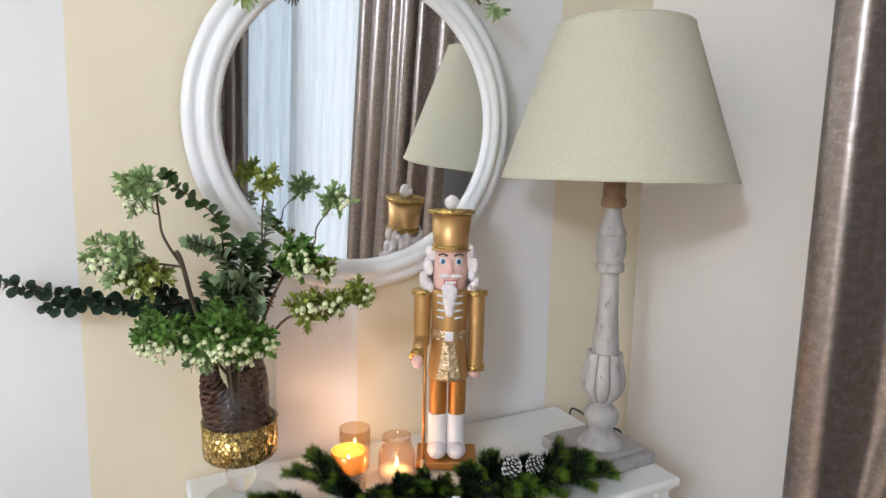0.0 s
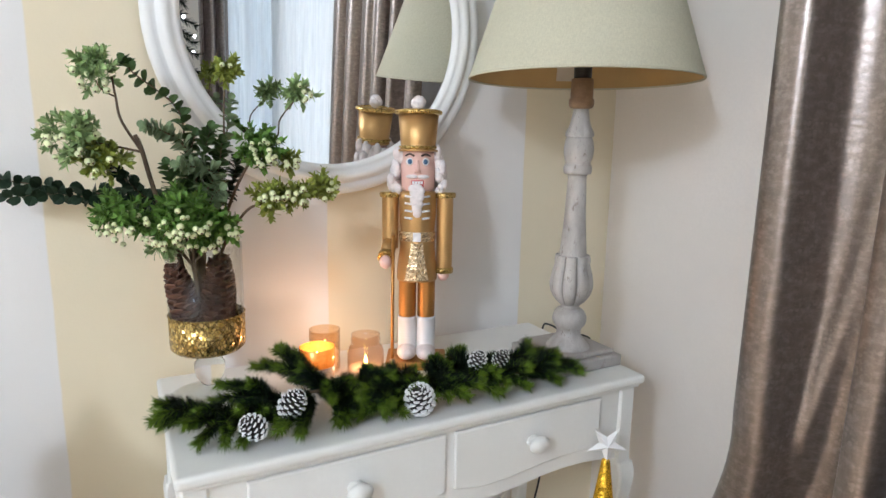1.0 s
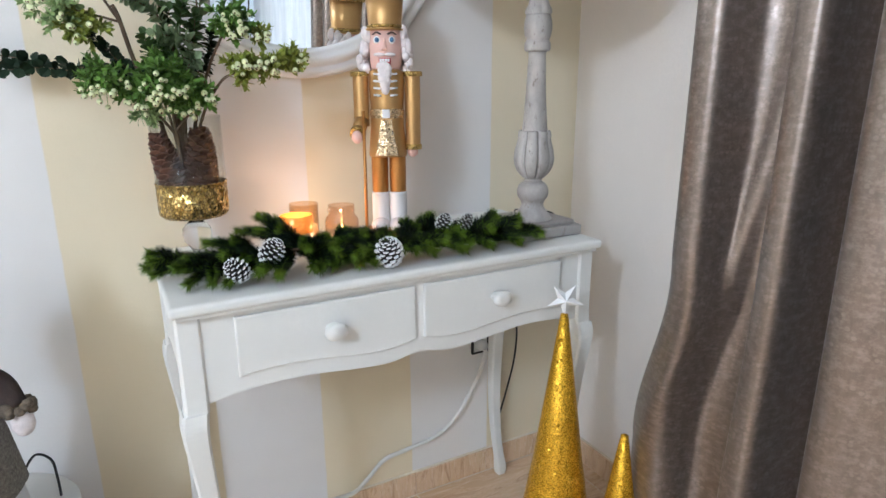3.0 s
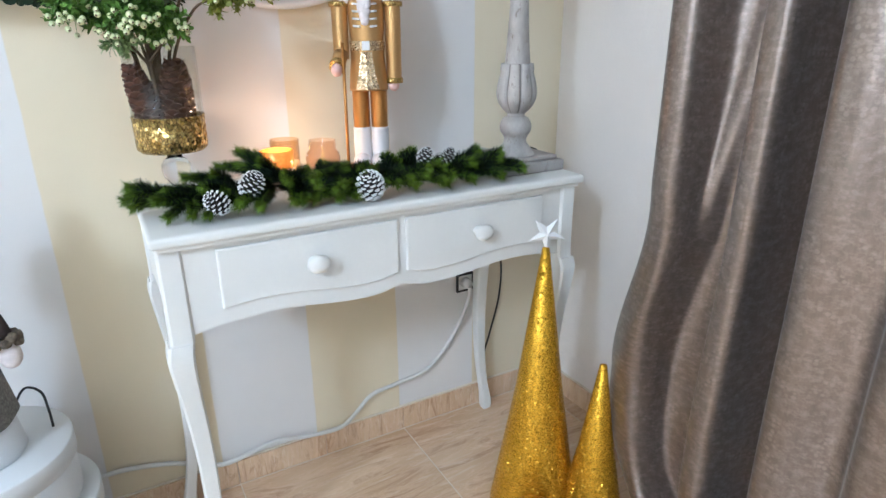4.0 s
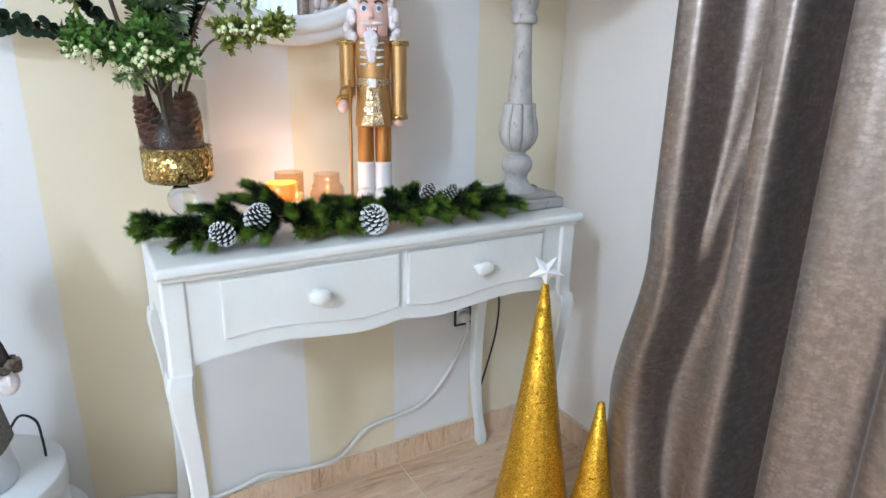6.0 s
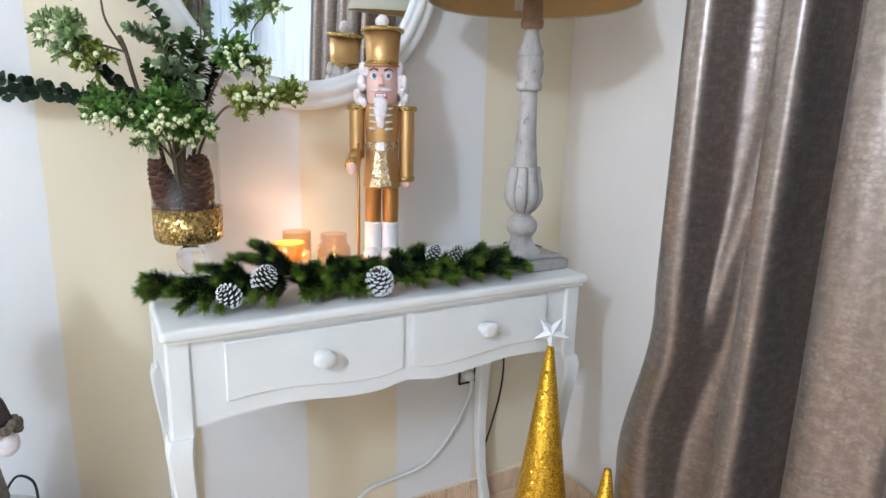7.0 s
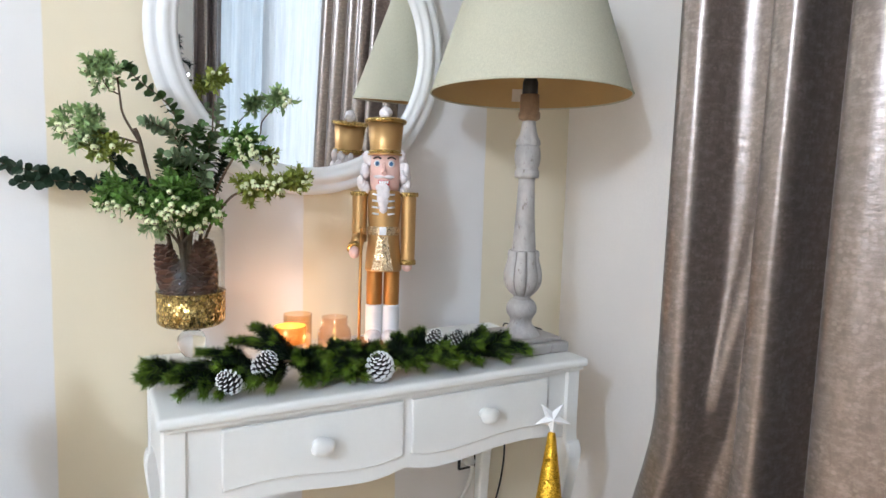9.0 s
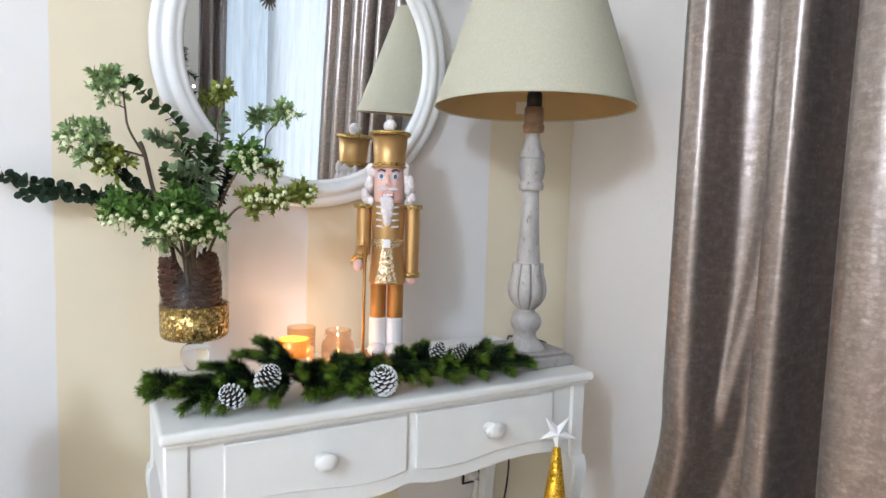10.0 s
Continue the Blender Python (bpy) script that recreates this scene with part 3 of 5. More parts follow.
def scallop(x, mid=TW / 2):
    """The apron's lower edge: a double curve that meets in a peak at the middle."""
    u = abs(x - mid) / (mid - 0.045)
    if u > 0.68:
        return 0.6095 - 0.0125 * ((u - 0.68) / 0.32) ** 2
    if u < 0.19:
        return 0.6075 - 0.0125 * math.sin(math.pi * 0.5 * u / 0.19)
    return 0.595 + 0.0145 * (0.5 - 0.5 * math.cos(math.pi * (u - 0.19) / 0.49))


xs = [0.045 + (TW - 0.09) * i / 64 for i in range(65)]
bm = prism(B(), [(0.040, 0.7455), (TW - 0.040, 0.7455)] + [(TW - 0.040, scallop(TW - 0.045))] + [(x, scallop(x)) for x in reversed(xs)] + [(0.040, scallop(0.045))], -0.366, -0.349)
part("front_apron", bm, WHITE_WOOD, table)
for x in (0.018, TW - 0.018):
    xy = [(-0.345, 0.7455), (-0.055, 0.7455)] + [(-0.055 - 0.29 * i / 16, 0.600 + 0.030 * math.sin(math.pi * i / 16) ** 0.8) for i in range(17)]
    bm = prism(B(), xy, -0.007, 0.007)
    bm.transform(Matrix.Translation((x, 0, 0)) @ Matrix.Rotation(radians(90), 4, "Z"))
    part("side_apron", bm, WHITE_WOOD, table)
part("back_apron", box(B(), (TW / 2, -0.034, 0.672), (TW - 0.09, 0.014, 0.147)), WHITE_WOOD, table)

for x0, x1 in ((0.093, 0.4065), (TW - 0.4065, TW - 0.093)):
    xs = [x0 + (x1 - x0) * i / 30 for i in range(31)]
    bm = prism(B(), [(x0, 0.7345), (x1, 0.7345)] + [(x, scallop(x) + 0.0275) for x in reversed(xs)], -0.3720, -0.3662, 0.0028)
    drawer = part("drawer", bm, WHITE_WOOD, table)
    bm = lathe(B(), [(0.0, 0.0), (0.011, 0.0), (0.010, 0.004), (0.0075, 0.008), (0.010, 0.012), (0.0145, 0.016), (0.0165, 0.021), (0.0145, 0.026), (0.008, 0.029), (0.0, 0.030)], 24)
    bm.transform(Matrix.Translation(((x0 + x1) / 2, -0.3715, 0.686)) @ Matrix.Diagonal((1.28, 1, 0.95, 1)) @ Matrix.Rotation(radians(90), 4, "X"))
    part("knob", bm, WHITE_WOOD, drawer)


def table_leg(sx, sy):
    """A square leg, straight to the apron's foot, then swung out at the knee and again at the toe."""
    prof = [(0.745, 0.0, 0.0185), (0.60, 0.0, 0.0185), (0.585, 0.003, 0.0200), (0.56, 0.0065, 0.0205), (0.52, 0.0045, 0.0188), (0.45, -0.0015, 0.0165), (0.36, -0.0060, 0.0148),
            (0.26, -0.0065, 0.0135), (0.17, -0.0010, 0.0122), (0.10, 0.0085, 0.0115), (0.055, 0.0165, 0.0122), (0.03, 0.0205, 0.0140), (0.010, 0.0215, 0.0135), (0.0, 0.0215, 0.0110)]
    bm, rings = B(), []
    for z, o, h in spline(prof, 4):
        c = 0.22 * h
        rings.append([bm.verts.new((sx * o + a, sy * o * (1 if sy < 0 else 0.15) + b, z)) for a, b in
                      ((-h, -h + c), (-h + c, -h), (h - c, -h), (h, -h + c), (h, h - c), (h - c, h), (-h + c, h), (-h, h - c))])
    for a, b in zip(rings, rings[1:]):
        for k in range(8):
            bm.faces.new((a[k], b[k], b[(k + 1) % 8], a[(k + 1) % 8]))
    bm.faces.new(rings[0][::-1])
    bm.faces.new(rings[-1])
    bmesh.ops.recalc_face_normals(bm, faces=bm.faces[:])
    return bm


for x, sx in ((0.0255, -1), (TW - 0.0255, 1)):
    for y, sy in ((-0.3530, -1), (-0.0415, 1)):
        bm = table_leg(sx, sy)
        bm.transform(Matrix.Translation((x, y, 0)))
        part("leg", bm, WHITE_WOOD, table)


# ---- mirror on the wall ----
MX, MZ = 0.329, 1.414
mirror = thing("wall_mirror", (MX, 0, MZ), "round wall mirror in a white ribbed frame", "mirror")
LEAN = pose(MX, -0.001, MZ - 0.3208, 3.6) @ pose(0, 0, 0.3208)
mirror.matrix_basis = LEAN
prof = [(0.3145, 0.000), (0.3145, 0.016), (0.309, 0.022), (0.299, 0.024), (0.294, 0.021), (0.291, 0.023), (0.286, 0.030), (0.279, 0.033), (0.272, 0.031), (0.268, 0.027), (0.264, 0.028),
        (0.259, 0.027), (0.256, 0.022), (0.2545, 0.014), (0.2545, 0.000)]
bm = lathe(B(), [(r * 1.008, z) for r, z in prof], 128)
bm.transform(Matrix.Rotation(radians(90), 4, "X"))
part("mirror_frame", bm, WHITE_FRAME, mirror, "white ribbed round frame")
bm = lathe(B(), [(0.0, 0.016), (0.2600, 0.016), (0.2600, 0.010), (0.0, 0.010)], 96)
bm.transform(Matrix.Rotation(radians(90), 4, "X"))
for f in bm.faces:
    f.smooth = False
part("mirror_glass", bm, MIRROR, mirror, "clear mirror glass")


# ---- table lamp ----
LX, LY = 0.741, -0.262
lamp = thing("table_lamp", (LX, LY, TH), "table lamp with sage linen shade on a distressed grey stand", "lamp")
bm = box(B(), (0.004, 0.012, 0.0115), (0.158, 0.158, 0.023), 0.004, 2)
box(bm, (0.004, 0.012, 0.0275), (0.136, 0.136, 0.010), 0.004, 2)
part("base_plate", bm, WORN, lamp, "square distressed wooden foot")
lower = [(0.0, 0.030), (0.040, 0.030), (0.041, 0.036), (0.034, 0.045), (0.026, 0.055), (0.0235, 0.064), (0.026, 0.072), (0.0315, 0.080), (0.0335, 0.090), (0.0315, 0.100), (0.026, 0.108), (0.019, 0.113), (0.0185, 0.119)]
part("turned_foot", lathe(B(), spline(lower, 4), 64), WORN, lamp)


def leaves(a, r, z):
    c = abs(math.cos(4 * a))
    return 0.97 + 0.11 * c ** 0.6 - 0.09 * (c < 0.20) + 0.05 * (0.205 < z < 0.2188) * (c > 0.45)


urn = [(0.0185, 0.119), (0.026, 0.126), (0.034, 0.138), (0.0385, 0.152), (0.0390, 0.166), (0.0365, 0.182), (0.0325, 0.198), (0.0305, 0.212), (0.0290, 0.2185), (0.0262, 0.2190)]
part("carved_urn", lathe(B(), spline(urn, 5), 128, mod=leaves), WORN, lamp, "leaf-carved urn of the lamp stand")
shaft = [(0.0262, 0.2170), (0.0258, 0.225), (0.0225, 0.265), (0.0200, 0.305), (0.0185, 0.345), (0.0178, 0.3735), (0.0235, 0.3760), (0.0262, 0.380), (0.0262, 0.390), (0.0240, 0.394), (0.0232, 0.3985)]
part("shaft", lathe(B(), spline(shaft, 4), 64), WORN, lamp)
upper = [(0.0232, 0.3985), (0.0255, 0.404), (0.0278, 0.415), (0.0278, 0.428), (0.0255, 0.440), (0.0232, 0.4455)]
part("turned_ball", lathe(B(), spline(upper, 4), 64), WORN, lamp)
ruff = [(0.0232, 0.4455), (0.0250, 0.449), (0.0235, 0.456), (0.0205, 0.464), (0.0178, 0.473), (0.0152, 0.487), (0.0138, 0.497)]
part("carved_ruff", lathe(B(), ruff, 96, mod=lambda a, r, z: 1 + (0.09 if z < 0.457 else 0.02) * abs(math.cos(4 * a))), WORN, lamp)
neck = [(0.0138, 0.497), (0.0215, 0.500), (0.0232, 0.505), (0.0232, 0.514), (0.0205, 0.5175), (0.0210, 0.522), (0.0200, 0.552), (0.0, 0.552)]
part("neck", lathe(B(), neck, 32), BROWN_WOOD, lamp, "bare brown wooden neck")
part("bulb_socket", lathe(B(), [(0.0, 0.550), (0.0165, 0.550), (0.0165, 0.578), (0.014, 0.584), (0.014, 0.606), (0.0, 0.606)], 28), BLACK, lamp, "black bulb socket")
Z0, Z1, R0, R1 = 0.551, 0.824, 0.2125, 0.1220
shade = part("shade", lathe(B(), [(R0, Z0), (R1, Z1)], 96), LINEN, lamp, "sage linen drum cone shade")
part("lining", lathe(B(), [(R1 - 0.0025, Z1 - 0.001), (R0 - 0.0025, Z0 + 0.001)], 96), LINING, shade, "gold shade lining")
for r, z in ((R0 - 0.001, Z0), (R1 - 0.001, Z1)):
    ring = [(r * math.cos(2 * math.pi * i / 72), r * math.sin(2 * math.pi * i / 72), z) for i in range(73)]
    part("hem", tube(B(), ring, 0.0022, n=6), LINEN, shade)
slope = math.degrees(math.atan2(R0 - R1, Z1 - Z0))
for k, a in enumerate((20, 140, 260)):
    p = Vector((math.cos(radians(a)), math.sin(radians(a)), 0))
    part("spider_arm", tube(B(), [p * 0.015 + Vector((0, 0, 0.604)), p * (R1 + 0.015) + Vector((0, 0, Z1 - 0.055))], 0.0016, n=6), BLACK, shade)
bm = box(B(), (0, 0, 0), (0.040, 0.0006, 0.030))
bm.transform(Matrix.Rotation(radians(150), 4, "Z") @ Matrix.Translation((0, -(R0 - 0.0135), Z0 + 0.030)) @ Matrix.Rotation(radians(-slope), 4, "X"))
part("care_tag", bm, PAPER, shade, "pale paper tag")
cord = spline([(0.02, 0.06, 0.034), (0.055, 0.055, 0.034), (0.082, 0.03, 0.028), (0.090, 0.05, 0.006), (0.095, 0.10, 0.005), (0.112, 0.20, 0.004), (0.118, 0.235, -0.02), (0.125, 0.243, -0.14)], 8)
part("cord", tube(B(), cord, 0.0022, n=6), BLACK, lamp, "thin dark cord")


# ---- nutcracker doll, one mesh ----
def nutcracker():
    mats = [GOLD, COPPER, CORD_GOLD, CHAMPAGNE, SKIN, WOOL, BOOT, BLUE, RED, BROW, BROWN_WOOD]
    bm = B()
    seen_faces = set()

    def dress(i):
        for f in bm.faces:
            if f not in seen_faces:
                f.material_index = i
                seen_faces.add(f)

    box(bm, (0, 0.0, 0.0075), (0.108, 0.082, 0.015), 0.002)
    dress(1)
    for s in (-1, 1):
        x = s * 0.0172
        ball(bm, (x, -0.012, 0.027), (0.0180, 0.027, 0.0145), 18, 10)
        dress(5)
        lathe(bm, [(0.0165, 0.024), (0.0170, 0.06), (0.0168, 0.086), (0.0172, 0.0865), (0.0172, 0.0905), (0.0, 0.0905)], 24, (x, 0.004, 0))
        dress(6)
        lathe(bm, [(0.0155, 0.089), (0.0160, 0.12), (0.0160, 0.166)], 24, (x, 0.004, 0))
        dress(1)
    lathe(bm, [(0.0, 0.1595), (0.0355, 0.1595), (0.0365, 0.163), (0.0350, 0.185), (0.0318, 0.215), (0.0310, 0.238)], 36)
    dress(0)
    lathe(bm, [(0.0315, 0.231), (0.0328, 0.233), (0.0328, 0.246), (0.0315, 0.248)], 36)
    dress(3)
    box(bm, (0, -0.0325, 0.2395), (0.014, 0.004, 0.016), 0.001)
    dress(6)
    rows = 10
    for k in range(rows):
        z0, z1 = 0.1625 + 0.0665 * k / rows, 0.1625 + 0.0665 * (k + 1) / rows
        quad = []
        for z, order in ((z0, (-1, 1)), (z1, (1, -1))):
            t = (z - 0.1625) / 0.0665
            w = 0.0105 + 0.0115 * (1 - t) ** 1.5
            r = 0.0372 - 0.0057 * t
            for s in order:
                quad.append(bm.verts.new((s * w, -math.sqrt(max(1e-6, r * r - w * w)) - 0.0012, z)))
        mid = [bm.verts.new((0, -(0.0384 - 0.0057 * (z - 0.1625) / 0.0665), z)) for z in (z0, z1)]
        bm.faces.new((quad[0], mid[0], mid[1], quad[3]))
        bm.faces.new((mid[0], quad[1], quad[2], mid[1]))
    dress(3)
    lathe(bm, [(0.0300, 0.246), (0.0325, 0.270), (0.0335, 0.300), (0.0325, 0.316), (0.026, 0.3195), (0.0, 0.3195)], 36)
    dress(0)
    for k in range(4):
        z = 0.272 + 0.0125 * k
        for s in (-1, 1):
            tube(bm, [(s * 0.009, -0.0340, z), (s * 0.0215, -0.0285, z + 0.0015)], 0.0021, n=6)
    dress(6)
    for s in (-1, 1):
        x = s * 0.0485
        lathe(bm, [(0.0, 0.316), (0.0188, 0.316), (0.0196, 0.312), (0.0188, 0.3075), (0.0, 0.3075)], 24, (x, 0, 0))
        dress(2)
        bottom = 0.177 if s > 0 else 0.216
        lathe(bm, [(0.0148, 0.309), (0.0146, 0.25), (0.0142, bottom)], 24, (x, 0, 0))
        dress(0)
        if s > 0:
            lathe(bm, [(0.0, bottom + 0.005), (0.0162, bottom + 0.005), (0.0170, bottom), (0.0162, bottom - 0.005), (0.0, bottom - 0.005)], 24, (x, 0, 0))
            dress(2)
            ball(bm, (x - 0.001, -0.002, bottom - 0.009), (0.0105, 0.0105, 0.0105))
            dress(4)
        else:
            tube(bm, [(x, 0, bottom + 0.012), (x - 0.004, -0.034, bottom - 0.010)], 0.0138, 0.0125, 20)
            dress(0)
            tube(bm, [(x - 0.004, -0.032, bottom - 0.0085), (x - 0.0048, -0.040, bottom - 0.0135)], 0.0148, n=20)
            dress(2)
            ball(bm, (x - 0.005, -0.046, bottom - 0.018), (0.0105, 0.0105, 0.0120))
            dress(4)
            tube(bm, [(x + 0.0075, -0.050, 0.0), (x + 0.0080, -0.048, 0.245)], 0.0030, n=10)
            dress(1)
            tube(bm, [(x + 0.0075, -0.050, 0.0), (x + 0.0075, -0.050, 0.026)], 0.0048, n=10)
            dress(10)
    lathe(bm, [(0.0, 0.318), (0.0260, 0.318), (0.0292, 0.328), (0.0300, 0.350), (0.0298, 0.388), (0.0, 0.390)], 36)
    dress(4)
    tube(bm, [(0, -0.0290, 0.372), (0, -0.0375, 0.352)], 0.0026, 0.0050, 10)
    dress(4)
    for s in (-1, 1):
        ball(bm, (s * 0.0135, -0.0270, 0.370), (0.0066, 0.0032, 0.0066))
        dress(6)
        ball(bm, (s * 0.0135, -0.0292, 0.370), (0.0040, 0.0024, 0.0044))
        dress(7)
        tube(bm, spline([(s * 0.006, -0.0302, 0.3795), (s * 0.014, -0.0282, 0.3830), (s * 0.0215, -0.0225, 0.3795)], 4), 0.0020, 0.0012, 6)
        dress(9)
        ball(bm, (s * 0.0100, -0.0300, 0.3445), (0.0105, 0.0045, 0.0036))
        dress(5)
        rnd = random.Random(5 + s)
        for k in range(70):
            a = radians(-22 + 105 * rnd.random())
            z = 0.318 + 0.068 * rnd.random()
            bulge = 0.0440 - 0.26 * abs(z - 0.338) + rnd.uniform(-0.006, 0.004)
            g = rnd.uniform(0.0045, 0.0085)
            ball(bm, (s * bulge * math.cos(a) * 1.05, 0.036 * math.sin(a) + 0.004, z), (g, g, g * rnd.uniform(1.0, 1.9)), 7, 5)
        dress(5)
    box(bm, (0, -0.0300, 0.3325), (0.0215, 0.006, 0.0115), 0.001)
    dress(8)
    for k in range(4):
        box(bm, (-0.0072 + 0.0048 * k, -0.0335, 0.3345), (0.0040, 0.0025, 0.0050))
    dress(6)
    rnd = random.Random(3)
    for k in range(12):
        t = k / 11
        ball(bm, (rnd.uniform(-0.005, 0.005) * (1 - t), -0.0340 - 0.002 * math.sin(3 * t), 0.3240 - 0.042 * t), (0.0140 - 0.0060 * t, 0.0066, 0.0085), 10, 7)
    dress(5)
    lathe(bm, [(0.0, 0.3875), (0.0370, 0.3875), (0.0372, 0.3905), (0.0300, 0.3915), (0.0308, 0.400), (0.0352, 0.4505), (0.0, 0.4515)], 40, (0, 0.001, 0))
    dress(0)
    for r, z in ((0.0318, 0.3945), (0.0375, 0.4545)):
        ring = [(r * math.cos(2 * math.pi * i / 48), 0.001 + r * math.sin(2 * math.pi * i / 48), z) for i in range(49)]
        tube(bm, ring, 0.0042 if r > 0.035 else 0.0030, n=8)
    lathe(bm, [(0.0, 0.4560), (0.0385, 0.4560), (0.0385, 0.4525), (0.0, 0.4525)], 40, (0, 0.001, 0))
    dress(2)
    for k in range(20):
        d = Vector((rnd.gauss(0, 1), rnd.gauss(0, 1), rnd.gauss(0, 1))).normalized() * 0.0055
        ball(bm, (d.x, d.y, 0.4700 + d.z), (0.0085, 0.0085, 0.0085), 10, 7)
    dress(5)
    ob = link("nutcracker_doll", bm, mats)
    ob.matrix_basis = pose(0.458, -0.146, TH + 0.001, 0, 0, -27) @ pose(0, 0, 0, -1.5) @ Matrix.Scale(1.065, 4)
    return tagged(ob, "gold and white wooden nutcracker doll with a tall gold hat", "nutcracker doll")


nutcracker()


# ---- footed glass vase ----
VX, VY = 0.080, -0.124
vase = thing("footed_vase", (VX, VY, TH), "footed glass vase with a band of gold mirror flakes", "vase")
vase.scale = (1.0, 1.0, 1.04)
disc = [(0.0, 0.0005), (0.063, 0.0005), (0.0635, 0.0025), (0.058, 0.005), (0.03, 0.009), (0.014, 0.014), (0.0125, 0.019)]
foot = [(0.0, 0.0192), (0.0125, 0.0192), (0.016, 0.024), (0.0225, 0.034), (0.0255, 0.046), (0.0245, 0.056), (0.019, 0.064), (0.013, 0.069), (0.0125, 0.0775), (0.0, 0.0775)]
part("stem", lathe(B(), foot, 40), SOLID_GLASS, vase, "clear glass ball stem").visible_shadow = False
part("foot", lathe(B(), disc, 40), CLEAR, vase, "clear glass foot").visible_shadow = False
bowl = [(0.0, 0.0785), (0.030, 0.0790), (0.0535, 0.0810), (0.0588, 0.0865), (0.0595, 0.0960), (0.0595, 0.2515), (0.0570, 0.2515), (0.0570, 0.0960), (0.054, 0.0870), (0.030, 0.0825), (0.0, 0.0815)]
part("bowl", lathe(B(), bowl, 48), CLEAR, vase, "clear glass cylinder").visible_shadow = False
band = [(0.028, 0.0780), (0.0538, 0.0802), (0.0596, 0.0860), (0.0603, 0.0960), (0.0603, 0.1395), (0.0600, 0.1395)]
part("gold_band", lathe(B(), band, 64), SEQUIN, vase, "crackled gold mirror band")
ring = [(0.0605 * math.cos(2 * math.pi * i / 60), 0.0605 * math.sin(2 * math.pi * i / 60), 0.1395) for i in range(61)]
part("band_rim", tube(B(), ring, 0.0012, n=6), SEQUIN, vase)


# ---- pine cones ----
def cone_mesh(name, length, radius, turns, material, tip=None, seed=1, slim=1.0):
    """Overlapping woody scales set on a spiral round a core, with an optional white rim on each scale."""
    rnd = random.Random(seed)
    verts, faces, idx = [], [], []
    n = turns
    for k in range(n):
        t = (k + 0.5) / n
        a = k * 2.39996
        prof = math.sin(math.pi * min(1.0, 0.12 + 0.86 * t)) ** 0.62
        r = radius * prof * slim
        z = length * (t - 0.5)
        out = Vector((math.cos(a), math.sin(a), 0))
        d = (out + Vector((0, 0, -0.55 + 1.3 * t))).normalized() if tip else (out * 0.66 + Vector((0, 0, 0.75))).normalized()
        side = Vector((-math.sin(a), math.cos(a), 0))
        up = side.cross(d) * -1
        w = radius * (0.25 if tip else 0.40) * (1.0 if t < 0.8 else 0.75) * (0.9 + 0.2 * rnd.random())
        base = out * r * (0.35 if tip else 0.62) + Vector((0, 0, z))
        L = r * 0.72 + 0.1 * radius if tip else radius * 0.46
        th = radius * 0.085
        b0 = len(verts)
        for s, dd in ((0.0, 0.40), (0.60, 0.85), (0.80, 0.98), (1.08, 0.48)):
            for e in (-1, 1):
                p = base + d * (L * s) + side * (e * w * dd)
                verts.append(p + up * th * (1 - 0.4 * s))
                verts.append(p - up * th * (1 - 0.4 * s))
        for q in range(3):
            o = b0 + 4 * q
            for f in ((o, o + 2, o + 6, o + 4), (o + 1, o + 5, o + 7, o + 3), (o, o + 4, o + 5, o + 1), (o + 2, o + 3, o + 7, o + 6)):
                faces.append(f)
                idx.append(1 if tip and q == 2 else 0)
        faces.append((b0 + 12, b0 + 14, b0 + 15, b0 + 13))
        idx.append(1 if tip else 0)
    return verts, faces, idx


def pine_cone(name, at, axis, length, radius, turns, materials, label, parent=None, seed=1):
    verts, faces, idx = cone_mesh(name, length, radius, turns, materials[0], len(materials) > 1, seed)
    rot = Vector(axis).normalized().to_track_quat("Z", "Y").to_matrix().to_4x4()
    m = Matrix.Translation(at) @ rot
    if parent is None:
        ob = mesh_from(name, verts, faces, materials, index=idx)
        ob.matrix_basis = m
        return tagged(ob, label, "pine cone")
    ob = mesh_from(name, [m @ Vector(v) for v in verts], faces, materials, parent, label, idx)
    return ob


LV = "brown pine cone standing inside the glass vase"
pine_cone("pine_cone", (0.0470, -0.146, 0.934), (-0.24, -0.04, 1), 0.132, 0.0255, 110, [CONE_BROWN], LV, seed=3)
pine_cone("pine_cone", (0.0930, -0.150, 0.934), (0.05, 0.0, 1), 0.140, 0.0265, 110, [CONE_BROWN], LV, seed=7)
pine_cone("pine_cone", (0.1080, -0.112, 0.938), (0.03, 0.04, 1), 0.130, 0.0230, 104, [CONE_BROWN], LV, seed=8)


# ---- branches in the vase ----
def leaf_into(verts, faces, at, d, up, length, width, round_tip=False):
    """A folded leaf with a raised middle rib; three points a side."""
    side = d.cross(up)
    side = side.normalized() if side.length > 1e-5 else Vector((1, 0, 0))
    up = side.cross(d).normalized()
    b0 = len(verts)
    stations = ((0.0, 0.10, 0.0), (0.30, 0.80, 0.06), (0.62, 1.0, 0.05), (0.88, 0.62, -0.02), (1.0, 0.0, -0.08)) if round_tip else ((0.0, 0.12, 0.0), (0.35, 0.9, 0.07), (0.65, 0.85, 0.05), (0.88, 0.42, -0.03), (1.0, 0.0, -0.10))
    for s, w, h in stations:
        c = at + d * (length * s) + up * (length * h)
        verts.append(c)
        verts.append(c + side * (0.5 * width * w) + up * (0.10 * width))
        verts.append(c - side * (0.5 * width * w) + up * (0.10 * width))
    for k in range(len(stations) - 1):
        o = b0 + 3 * k
        faces.append((o, o + 1, o + 4, o + 3))
        faces.append((o, o + 3, o + 5, o + 2))


